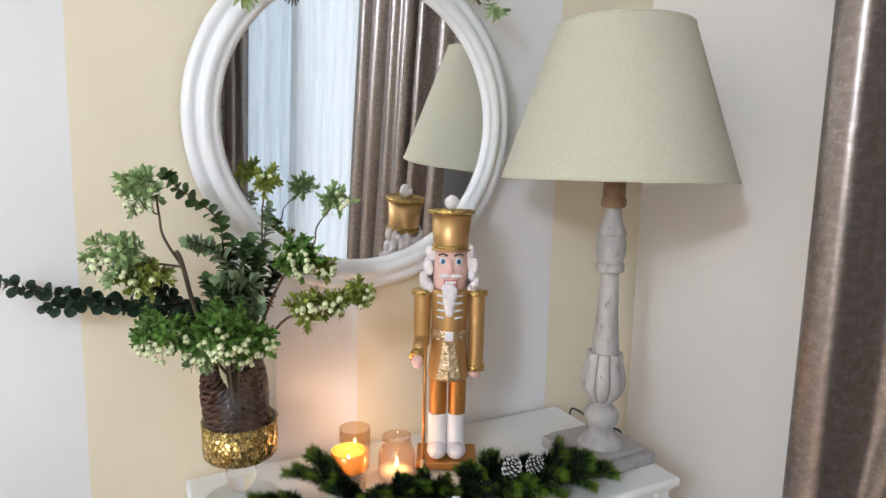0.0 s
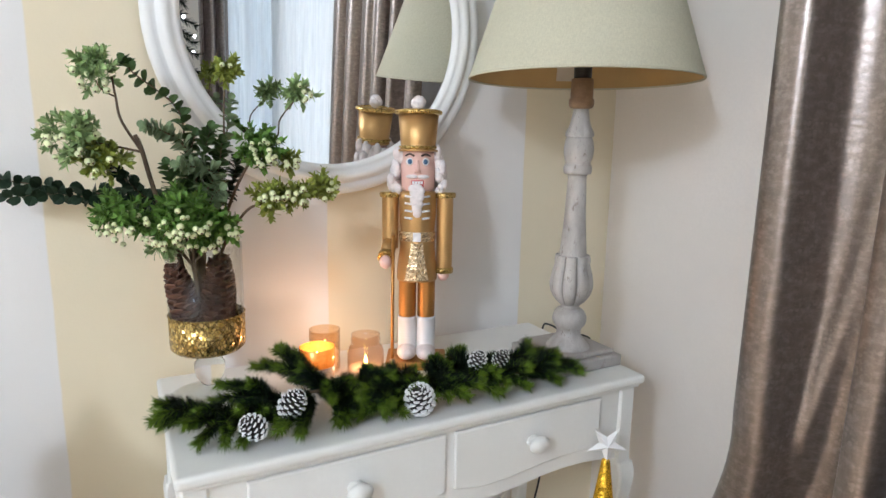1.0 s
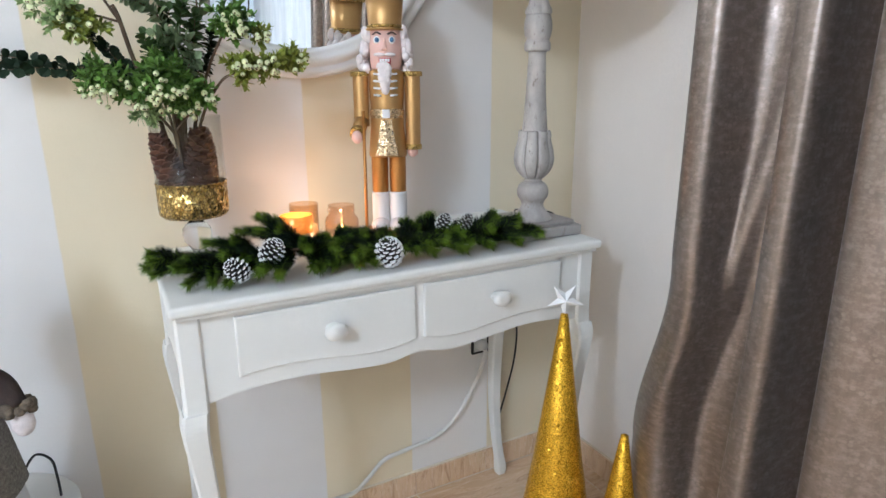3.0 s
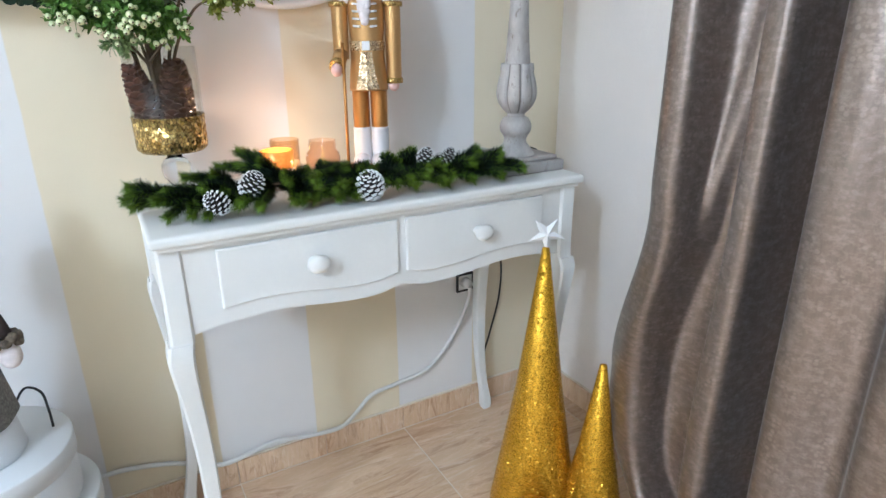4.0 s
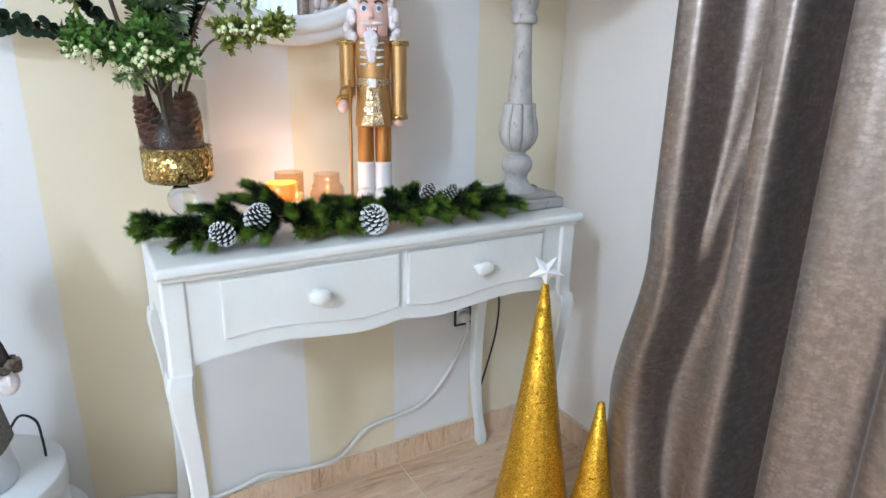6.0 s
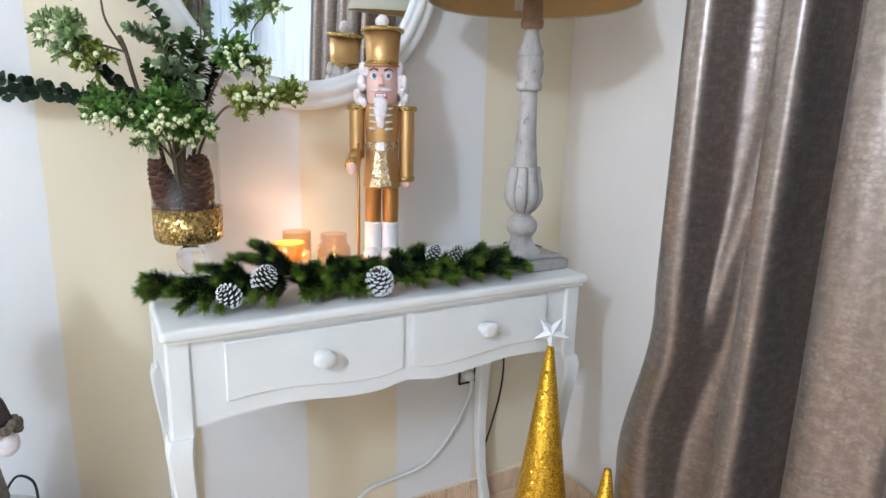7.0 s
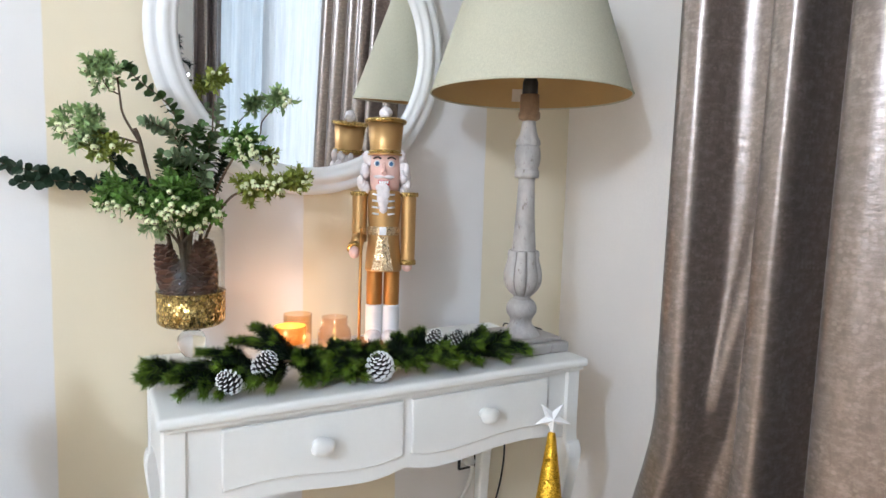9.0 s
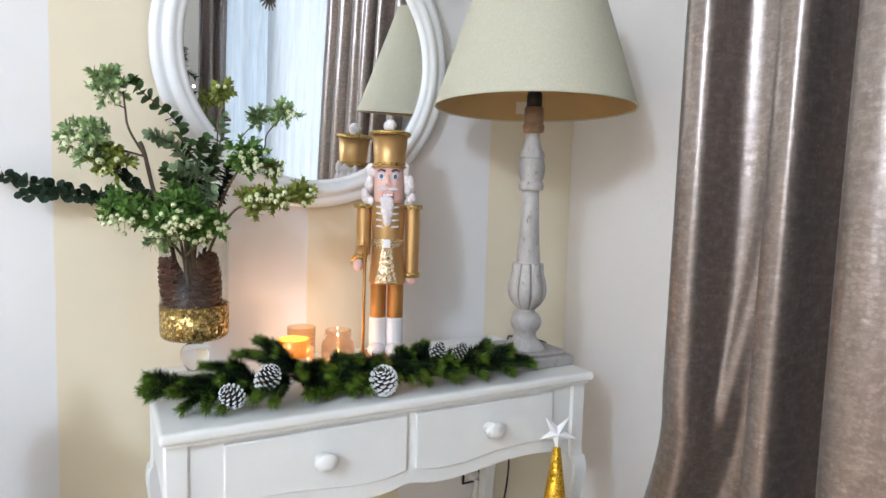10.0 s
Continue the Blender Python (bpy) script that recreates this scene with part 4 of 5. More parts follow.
def rand_dir(rnd):
    while True:
        v = Vector((rnd.uniform(-1, 1), rnd.uniform(-1, 1), rnd.uniform(-1, 1)))
        if 0.05 < v.length < 1:
            return v.normalized()


MOUTH = Vector((0.072, -0.134, 0.985))


def berry_mesh():
    bm = lathe(B(), [(0.0, -1.28), (0.16, -1.25), (0.30, -1.0), (0.55, -0.86), (0.92, -0.45), (1.0, 0.0), (0.86, 0.52), (0.5, 0.88), (0.0, 1.02)], 10)
    bm.transform(Matrix.Rotation(radians(-55), 4, "X"))
    for f in bm.faces:
        f.material_index = 1 if f.calc_center_median().length > 1.03 else 0
    me = bpy.data.meshes.new("berry")
    bm.to_mesh(me)
    bm.free()
    me.materials.append(BERRY)
    me.materials.append(BARK)
    return me


BERRY_MESH = berry_mesh()


def berry_branch(clusters, stems, seed, label):
    """A woody branch: forked stems, leaf rosettes round each tip, and pale berries among and below them.
    clusters: centre, spread, leaves, berries, where the berries lie (offset), kind of leaf."""
    rnd = random.Random(seed)
    root = thing("berry_branch", (VX, VY, TH + 0.09), label, "artificial branch", "branches in the vase")
    org = Vector((VX, VY, TH + 0.09))
    for pts, r0, r1 in stems:
        part("stem", tube(B(), [p - org for p in spline(pts, 7)], r0, r1, 7), BARK, root)
    for c, spread, nleaf, nberry, off, leafmat in clusters:
        c, off = Vector(c) - org, Vector(off)
        for k in range(max(6, int(nleaf / 3.0))):
            d0 = (rand_dir(rnd) + Vector((0, -0.25, 0.35))).normalized()
            tip = c + Vector((d0.x * spread * 1.05, d0.y * spread * 0.8, d0.z * spread * 0.95)) * rnd.uniform(0.35, 1.0)
            verts, faces = [], []
            axis = (tip - c).normalized()
            for q in range(12):
                a = q * 2.4 + rnd.random()
                s1 = axis.orthogonal().normalized()
                s2 = axis.cross(s1)
                t = q / 11
                d = (axis * (0.1 + 1.0 * t) + (s1 * math.cos(a) + s2 * math.sin(a)) * (1.05 - 0.75 * t)).normalized()
                leaf_into(verts, faces, tip - axis * 0.012 * (1 - t), d, axis, rnd.uniform(0.011, 0.019), rnd.uniform(0.0055, 0.0080), True)
            b0, r = len(verts), 0.0007
            foot_at = c * 0.75 + tip * 0.25 - Vector((0, 0, spread * 0.30))
            verts.extend((foot_at + Vector((r, 0, 0)), foot_at + Vector((-r, 0, 0)), foot_at + Vector((0, r, 0)), tip))
            faces.extend(((b0, b0 + 1, b0 + 3), (b0 + 1, b0 + 2, b0 + 3), (b0 + 2, b0, b0 + 3)))
            mesh_from("leaf_rosette", verts, faces, leafmat, root)
        stalks = B()
        for k in range(int(nberry * 1.35)):
            d = rand_dir(rnd) * spread * rnd.uniform(0.45, 1.0)
            go = off * 0.7 + Vector((d.x, -abs(d.y) * 0.8 - 0.008, d.z * 0.8))
            p = c + go * min(1.0, 0.95 * spread / go.length)
            stalks = tube(stalks, [c, c.lerp(p, 0.5) + Vector((0, 0, 0.004)), p], 0.0006, 0.0005, 4)
            ob = new("berry", BERRY_MESH)
            ob.parent = root
            ob.matrix_basis = Matrix.Translation(p) @ Matrix.Rotation(rnd.uniform(-0.9, 0.9), 4, "Y") @ Matrix.Scale(rnd.uniform(0.0036, 0.0054), 4)
        part("berry_stalks", stalks, leafmat, root)
    return root


LB = "artificial branch with green leaves and white berries"
berry_branch([((-0.055, -0.160, 1.294), 0.034, 70, 6, (-0.012, 0, -0.028), LEAF_PALE), ((-0.080, -0.180, 1.200), 0.044, 110, 12, (-0.022, 0, -0.010), LEAF_PALE), ((-0.050, -0.175, 1.172), 0.036, 80, 4, (0.01, 0, -0.02), LEAF_B)],
             [([(0.052, -0.134, 0.86), (0.044, -0.138, 1.005), (0.012, -0.150, 1.120), (-0.003, -0.160, 1.187), (-0.010, -0.162, 1.205)], 0.0042, 0.0030),
              ([(-0.002, -0.159, 1.180), (-0.026, -0.160, 1.225), (-0.031, -0.160, 1.258), (-0.034, -0.160, 1.286)], 0.0022, 0.0014),
              ([(-0.002, -0.159, 1.180), (-0.035, -0.168, 1.188), (-0.072, -0.176, 1.196)], 0.0020, 0.0012),
              ([(-0.031, -0.160, 1.258), (-0.048, -0.162, 1.268), (-0.060, -0.163, 1.290)], 0.0013, 0.0008)], 21, LB)
berry_branch([((0.051, -0.215, 1.088), 0.047, 150, 16, (-0.012, -0.012, -0.020), LEAF_A), ((-0.034, -0.190, 1.088), 0.042, 120, 13, (0.0, -0.01, -0.024), LEAF_A), ((0.098, -0.200, 1.066), 0.032, 80, 7, (0.012, -0.008, -0.010), LEAF_A), ((0.010, -0.190, 1.070), 0.032, 80, 8, (0.0, -0.01, -0.018), LEAF_A), ((0.075, -0.190, 1.050), 0.028, 60, 4, (0, -0.01, -0.014), LEAF_A), ((0.030, -0.165, 1.040), 0.028, 50, 2, (0, -0.01, -0.012), LEAF_PALE)],
             [([(0.066, -0.150, 0.86), (0.062, -0.160, 1.00), (0.055, -0.195, 1.065), (0.050, -0.212, 1.085)], 0.0038, 0.0020),
              ([(0.062, -0.160, 1.00), (0.02, -0.178, 1.055), (-0.030, -0.190, 1.085)], 0.0026, 0.0014), ([(0.062, -0.165, 1.01), (0.085, -0.19, 1.04), (0.098, -0.200, 1.06)], 0.0022, 0.0014)], 33, LB)
berry_branch([((0.165, -0.160, 1.187), 0.040, 110, 16, (0.010, -0.012, -0.014), LEAF_A), ((0.215, -0.165, 1.165), 0.018, 24, 8, (0.0, -0.006, -0.002), LEAF_B), ((0.240, -0.140, 1.276), 0.026, 55, 5, (0.014, -0.005, -0.006), LEAF_PALE), ((0.130, -0.120, 1.308), 0.022, 40, 2, (0, 0, 0), LEAF_B)],
             [([(0.090, -0.134, 0.86), (0.092, -0.140, 1.00), (0.125, -0.152, 1.11), (0.160, -0.160, 1.18)], 0.0036, 0.0020),
              ([(0.160, -0.160, 1.18), (0.198, -0.150, 1.205), (0.206, -0.146, 1.235), (0.236, -0.140, 1.270)], 0.0017, 0.0011), ([(0.118, -0.135, 1.18), (0.122, -0.122, 1.255), (0.128, -0.120, 1.300)], 0.0016, 0.0010)], 45, LB)
berry_branch([((0.170, -0.200, 1.108), 0.028, 60, 10, (0.0, -0.01, 0.0), LEAF_B), ((0.212, -0.197, 1.113), 0.030, 70, 11, (0.0, -0.01, 0.0), LEAF_B), ((0.262, -0.190, 1.122), 0.026, 60, 5, (0.012, -0.006, -0.006), LEAF_B)],
             [([(0.094, -0.140, 0.86), (0.098, -0.150, 1.00), (0.135, -0.185, 1.085), (0.175, -0.199, 1.105), (0.262, -0.190, 1.122)], 0.0034, 0.0012)], 57, LB)


def round_leaf_mesh(material):
    verts, faces = [], []
    leaf_into(verts, faces, Vector((0, 0, 0)), Vector((1, 0, 0)), Vector((0, 0, 1)), 1.0, 0.88, True)
    me = bpy.data.meshes.new("leaf")
    me.from_pydata(verts, [], faces)
    me.materials.append(material)
    me.update()
    return me


def place_leaf(me, root, at, d, up, size):
    ob = new("leaf", me)
    ob.parent = root
    side = up.cross(d)
    side = side.normalized() if side.length > 1e-4 else Vector((0, 1, 0))
    z = d.cross(side).normalized()
    m = Matrix((d, side, z)).transposed().to_4x4()
    ob.matrix_basis = Matrix.Translation(at) @ m @ Matrix.Scale(size, 4)


ROUND_LEAF = {}


def eucalyptus(pts, nleaf, size, material, seed, label, facing=0.0):
    """A stem with pairs of round leaves, small at the tip."""
    rnd = random.Random(seed)
    root = thing("eucalyptus_sprig", (VX, VY, TH + 0.09), label, "artificial branch", "branches in the vase")
    org = Vector((VX, VY, TH + 0.09))
    line = [p - org for p in spline([(0.072, -0.134, 0.90)] + list(pts), 10)]
    part("stem", tube(B(), line, 0.0022, 0.0008, 6), BARK, root)
    if material.name not in ROUND_LEAF:
        ROUND_LEAF[material.name] = round_leaf_mesh(material)
    me = ROUND_LEAF[material.name]
    start = 10
    for k in range(nleaf):
        f = start + (len(line) - 1 - start) * (k + 0.5) / nleaf
        i = min(int(f), len(line) - 2)
        p, d = line[i].lerp(line[i + 1], f - i), (line[i + 1] - line[i]).normalized()
        s1 = d.orthogonal().normalized()
        s2 = d.cross(s1)
        t = k / nleaf
        L = size * (1.1 - 0.45 * t) * rnd.uniform(0.8, 1.15)
        for h in (0, 1):
            a = k * 1.57 + math.pi * h + rnd.uniform(-0.4, 0.4)
            o = s1 * math.cos(a) + s2 * math.sin(a)
            place_leaf(me, root, p, (o * 0.9 + d * rnd.uniform(0.2, 0.7)).normalized(), (d * (1 - facing) + Vector((0.1, -1, 0.25)) * facing + rand_dir(rnd) * 0.35).normalized(), L)
    place_leaf(me, root, line[-1], (line[-1] - line[-2]).normalized(), Vector((0, -1, 0.3)), size * 0.6)
    return root


LE = "artificial eucalyptus sprig with stacked round grey-green leaves"
LD = "artificial eucalyptus sprig with dark round leaves"
eucalyptus([(0.069, -0.120, 1.082), (0.063, -0.110, 1.191), (0.053, -0.100, 1.249), (-0.004, -0.100, 1.298), (-0.016, -0.100, 1.315)], 20, 0.023, EUCA, 61, LE, 0.4)
eucalyptus([(0.082, -0.150, 1.106), (0.058, -0.150, 1.187), (0.030, -0.158, 1.210), (0.006, -0.163, 1.218)], 22, 0.024, EUCA_PALE, 62, LE)
eucalyptus([(0.085, -0.130, 1.102), (0.118, -0.120, 1.181), (0.130, -0.112, 1.235), (0.135, -0.110, 1.262)], 18, 0.024, EUCA_PALE, 63, LE)
eucalyptus([(0.078, -0.170, 1.093), (0.094, -0.180, 1.146), (0.070, -0.186, 1.158), (0.046, -0.190, 1.162)], 18, 0.026, EUCA_PALE, 66, LE)
eucalyptus([(0.085, -0.150, 1.080), (0.105, -0.150, 1.150), (0.112, -0.150, 1.195)], 18, 0.025, EUCA, 67, LE, 0.4)
eucalyptus([(0.070, -0.140, 1.080), (0.060, -0.135, 1.150), (0.075, -0.13, 1.205)], 18, 0.024, EUCA, 68, LE, 0.3)
eucalyptus([(0.078, -0.150, 1.060), (0.070, -0.160, 1.130), (0.086, -0.158, 1.185), (0.095, -0.155, 1.215)], 26, 0.026, EUCA, 71, LE, 0.4)
eucalyptus([(0.070, -0.160, 1.050), (0.040, -0.170, 1.110), (0.030, -0.170, 1.160)], 22, 0.024, EUCA, 72, LE)
eucalyptus([(0.080, -0.120, 1.060), (0.125, -0.125, 1.120), (0.140, -0.130, 1.170)], 22, 0.024, EUCA_DARK, 73, LE)
eucalyptus([(0.080, -0.165, 1.060), (0.088, -0.185, 1.110), (0.100, -0.195, 1.125)], 14, 0.026, EUCA_PALE, 69, LE)
eucalyptus([(0.060, -0.120, 1.065), (-0.021, -0.090, 1.093), (-0.115, -0.060, 1.112), (-0.185, -0.050, 1.108)], 22, 0.027, EUCA_DARK, 64, LD, 0.75)
eucalyptus([(0.050, -0.115, 1.060), (0.003, -0.100, 1.100), (-0.100, -0.055, 1.118), (-0.183, -0.045, 1.133), (-0.248, -0.045, 1.152)], 25, 0.026, EUCA_DARK, 65, LD, 0.75)
eucalyptus([(0.050, -0.13, 1.055), (-0.010, -0.140, 1.12), (-0.050, -0.145, 1.165)], 18, 0.022, EUCA_DARK, 70, LD, 0.75)


# ---- candles ----
def flame_into(parent, z, r=0.0038):
    part("wick", tube(B(), [(0, 0, z - 0.006), (0.0004, 0, z + 0.001)], 0.0007, n=5), BLACK, parent)
    part("flame", lathe(B(), [(0.0, z), (r * 0.7, z + 0.003), (r, z + 0.006), (r * 0.7, z + 0.011), (r * 0.3, z + 0.016), (0.0, z + 0.021)], 12), FLAME, parent, "small bright flame")


C1, C2, C3 = (0.254, -0.166), (0.288, -0.100), (0.343, -0.172)
votive = thing("votive_candle", (*C1, TH), "lit candle in a silvered mosaic cup with a gold inside", "candle holder", "candles beside the vase")
part("cup", lathe(B(), [(0.0, 0.0), (0.029, 0.0), (0.031, 0.003), (0.031, 0.040), (0.0300, 0.0405)], 40), MOSAIC, votive, "silvered mosaic glass")
part("gold_rim", lathe(B(), [(0.0310, 0.0402), (0.0310, 0.0720), (0.0300, 0.0727)], 40), GOLD_GLASS, votive, "gold tinted glass rim")
part("gold_inside", lathe(B(), [(0.0290, 0.040), (0.0286, 0.006), (0.0, 0.006)], 40), GOLD_INSIDE, votive, "gold leaf inside")
wax = part("wax", lathe(B(), [(0.0, 0.007), (0.0282, 0.007), (0.0282, 0.040), (0.020, 0.0385), (0.0, 0.038)], 32), WAX, votive)
flame_into(votive, 0.044)
votive = thing("votive_candle", (*C2, TH), "lit candle in an amber glass cup", "candle holder", "candles beside the vase")
part("cup", lathe(B(), [(0.0, 0.0), (0.027, 0.0), (0.0285, 0.003), (0.0290, 0.081), (0.0278, 0.081), (0.0272, 0.006), (0.0, 0.006)], 40), AMBER, votive, "amber glass").visible_shadow = False
part("wax", lathe(B(), [(0.0, 0.0065), (0.0268, 0.0065), (0.0268, 0.036), (0.0, 0.034)], 32), WAX, votive)
flame_into(votive, 0.040)
votive = thing("candle_jar", (*C3, TH), "lit candle in a clear glass jar with a narrow neck", "candle holder", "candles beside the vase")
jar = [(0.0, 0.0), (0.028, 0.0), (0.0325, 0.004), (0.0335, 0.012), (0.0335, 0.052), (0.031, 0.061), (0.0255, 0.067), (0.0250, 0.070), (0.0272, 0.073), (0.0272, 0.077), (0.0252, 0.080), (0.0262, 0.085), (0.0248, 0.085),
       (0.0238, 0.080), (0.0240, 0.067), (0.0295, 0.060), (0.0320, 0.052), (0.0320, 0.007), (0.0, 0.006)]
part("jar", lathe(B(), jar, 40), PEACH, votive, "clear ribbed glass").visible_shadow = False
part("wax", lathe(B(), [(0.0, 0.0065), (0.0312, 0.0065), (0.0312, 0.021), (0.0, 0.019)], 32), WAX, votive)
flame_into(votive, 0.025)
for (x, y), z, k in ((C1, 0.063, 1.7), (C2, 0.062, 1.0), (C3, 0.048, 1.0)):
    bulb("candle_light", (x, y, TH + z), 0.004, CANDLE_W * k, (1.0, 0.60, 0.35))


# ---- pine garland on the table ----
def sprig_into(verts, faces, idx, line, rnd, length, count, tip_share=0.3, radius=0.9, width=0.0006):
    """Needles set all round a stem, leaning to its tip; the outer ones fresh green."""
    n = len(line) - 1
    for k in range(count):
        f = n * (k + rnd.random()) / count
        i = min(int(f), n - 1)
        p, d = line[i].lerp(line[i + 1], f - i), (line[i + 1] - line[i]).normalized()
        s1 = d.orthogonal().normalized()
        s2 = d.cross(s1)
        a = rnd.uniform(0, 2 * math.pi)
        o = s1 * math.cos(a) + s2 * math.sin(a)
        t = f / n
        lean = 0.45 + 0.55 * t * t + rnd.uniform(-0.25, 0.25)
        q = (o * radius + d * lean).normalized()
        L = length * rnd.uniform(0.75, 1.1) * (1.0 - 0.12 * t)
        w = width
        side = q.cross(d).normalized() if q.cross(d).length > 1e-4 else s1
        oth = q.cross(side)
        b0 = len(verts)
        verts.extend((p + side * w, p - side * 0.5 * w + oth * w, p - side * 0.5 * w - oth * w, p + q * L))
        faces.extend(((b0, b0 + 1, b0 + 3), (b0 + 1, b0 + 2, b0 + 3), (b0 + 2, b0, b0 + 3)))
        m = 1 if rnd.random() < tip_share * (0.02 + 2.2 * t ** 6) else 0
        idx.extend((m, m, m))


garland = thing("pine_garland", (0.35, -0.28, TH), "artificial pine garland with white-tipped cones lying on the table", "garland")
GO = Vector((0.35, -0.28, TH))
spine = [p - GO for p in spline([(0.055, -0.270, 0.787), (0.16, -0.250, 0.795), (0.27, -0.262, 0.800), (0.40, -0.290, 0.800), (0.52, -0.310, 0.796), (0.66, -0.335, 0.788)], 12)]
part("garland_stem", tube(B(), spine, 0.003, 0.002, 6), BARK, garland)
rnd = random.Random(77)
SPRIGS = [((0.075, -0.262), (-0.018, -0.252), 0.787), ((0.10, -0.275), (0.028, -0.335), 0.784), ((0.14, -0.285), (0.085, -0.362), 0.785), ((0.17, -0.255), (0.090, -0.225), 0.795),
          ((0.21, -0.275), (0.165, -0.372), 0.788), ((0.24, -0.240), (0.160, -0.120), 0.818), ((0.25, -0.262), (0.195, -0.195), 0.808), ((0.26, -0.275), (0.235, -0.372), 0.788),
          ((0.235, -0.315), (0.330, -0.338), 0.784), ((0.345, -0.325), (0.255, -0.345), 0.784), ((0.24, -0.272), (0.272, -0.330), 0.794), ((0.30, -0.275), (0.335, -0.330), 0.794), ((0.34, -0.285), (0.395, -0.315), 0.796),
          ((0.30, -0.270), (0.285, -0.252), 0.792), ((0.31, -0.270), (0.305, -0.374), 0.787), ((0.36, -0.275), (0.335, -0.255), 0.792), ((0.37, -0.280), (0.365, -0.362), 0.788),
          ((0.40, -0.268), (0.455, -0.358), 0.790), ((0.43, -0.270), (0.430, -0.245), 0.794), ((0.46, -0.268), (0.520, -0.372), 0.788), ((0.47, -0.255), (0.510, -0.222), 0.798),
          ((0.52, -0.265), (0.575, -0.345), 0.788), ((0.53, -0.250), (0.625, -0.240), 0.796), ((0.58, -0.272), (0.665, -0.232), 0.800), ((0.60, -0.285), (0.700, -0.322), 0.792), ((0.58, -0.285), (0.640, -0.360), 0.787)]
for (ax, ay), (bx, by), z in SPRIGS:
    verts, faces, idx = [], [], []
    ay, by = (max(-0.378, y - 0.038 * min(1.0, max(0.0, (x - 0.33) / 0.15))) for x, y in ((ax, ay), (bx, by)))
    a, b = Vector((ax, ay, 0.791)) - GO, Vector((bx, by, z)) - GO
    b = a.lerp(b, 0.88)
    for q in range(6):
        off = rand_dir(rnd) * 0.017
        off.z = abs(off.z) * (1.0 if q else 0.3)
        c = b + off * (2.2 if q else 0.0) - (b - a) * rnd.uniform(0.0, 0.45) * (q > 0)
        c.z = max(c.z, 0.008)
        s = a.lerp(b, 0.06 * q)
        line = spline([s, s.lerp(c, 0.5) + Vector((0, 0, 0.010)), c], 6)
        sprig_into(verts, faces, idx, line, rnd, 0.0195, 900 if q == 0 else 560, 0.90, width=0.00075)
    for i, v in enumerate(verts):
        if v.z < 0.0008:
            verts[i] = Vector((v.x, v.y, 0.0008 + 0.2 * rnd.random() * 0.004))
    mesh_from("needle_sprig", verts, faces, [NEEDLE, NEEDLE_TIP], garland, "", idx)
LC = "white-tipped pine cone"
for at, axis, L, R, n in (((0.361, -0.362, 0.803), (-0.35, -0.35, 0.85), 0.044, 0.0212, 80), ((0.167, -0.338, 0.824), (0.5, -0.3, 0.8), 0.038, 0.0168, 70), ((0.108, -0.345, 0.803), (-0.7, -0.2, 0.7), 0.036, 0.0155, 64),
                          ((0.492, -0.322, 0.831), (0.1, -0.4, 0.9), 0.034, 0.0140, 60), ((0.540, -0.322, 0.829), (0.4, -0.3, 0.8), 0.030, 0.0120, 54)):
    pine_cone("pine_cone", Vector(at) - GO, axis, L, R, n, [CONE_DARK, SNOW], LC, garland, seed=int(1000 * R))


# ---- gold decorations on the floor ----
def cone_tree(at, height, radius, label, star):
    tree = thing("cone_tree", at, label, "decoration", "gold glitter cones")
    bm = lathe(B(), [(0.0, 0.001), (radius * 0.97, 0.001), (radius, 0.004), (radius * 0.995, 0.012), (radius * 0.52, height * 0.48), (0.0075, height - 0.004), (0.0, height)], 72,
               mod=lambda a, r, z: 1 + 0.012 * math.sin(3 * a + 8 * z) + 0.006 * math.sin(11 * a + 50 * z))
    part("cone", bm, GLITTER, tree, "gold glitter cone")
    if star:
        pts = []
        for k in range(10):
            a = -math.pi / 2 + k * math.pi / 5 + 0.05
            r = 0.039 if k % 2 == 0 else 0.0150
            pts.append((r * math.cos(a), r * math.sin(a)))
        bm = B()
        rim = [bm.verts.new((x, 0, z)) for x, z in pts]
        f, b = bm.verts.new((0, -0.011, 0)), bm.verts.new((0, 0.011, 0))
        for k in range(10):
            bm.faces.new((rim[k], f, rim[(k + 1) % 10]))
            bm.faces.new((rim[k], rim[(k + 1) % 10], b))
        bmesh.ops.recalc_face_normals(bm, faces=bm.faces[:])
        bm.transform(Matrix.Translation((0, 0, height + 0.026)) @ Matrix.Rotation(radians(-30), 4, "Z"))
        part("star", bm, STAR, tree, "white five-pointed star")
    return tree


cone_tree((0.712, -0.418, 0), 0.642, 0.100, "tall gold glitter cone tree topped with a white star", True)
cone_tree((0.793, -0.524, 0), 0.402, 0.074, "short gold glitter cone tree standing by the curtain", False)
bm = ball(B(), (0, 0, 0.070), (0.0705, 0.0705, 0.070), 48, 32)
ob = link("glitter_ball", bm, GLITTER)
ob.location = (0.612, -0.548, 0)
tagged(ob, "round gold glitter ball on the floor", "decoration")


# ---- round white boxes and the gnome ----
HX, HY = -0.300, -0.212


def hat_box(z, r, h, label):
    hb = thing("round_box", (HX, HY, z), label, "box", "stack of round boxes")
    part("body", lathe(B(), [(0.0, 0.0), (r - 0.005, 0.0), (r - 0.004, 0.002), (r - 0.004, h - 0.006), (0.0, h - 0.006)], 72), CARD, hb)
    part("lid", lathe(B(), [(r - 0.002, h - 0.036), (r, h - 0.0365), (r, h - 0.003), (r - 0.002, h), (0.0, h), ], 72), CARD, hb)
    return hb


hat_box(0.0, 0.166, 0.1445, "large round white card box at the bottom of a stack")
hat_box(0.145, 0.160, 0.1395, "round white card box with a lid in a stack")
top_box = hat_box(0.285, 0.137, 0.1145, "smaller round white card box on top of a stack")


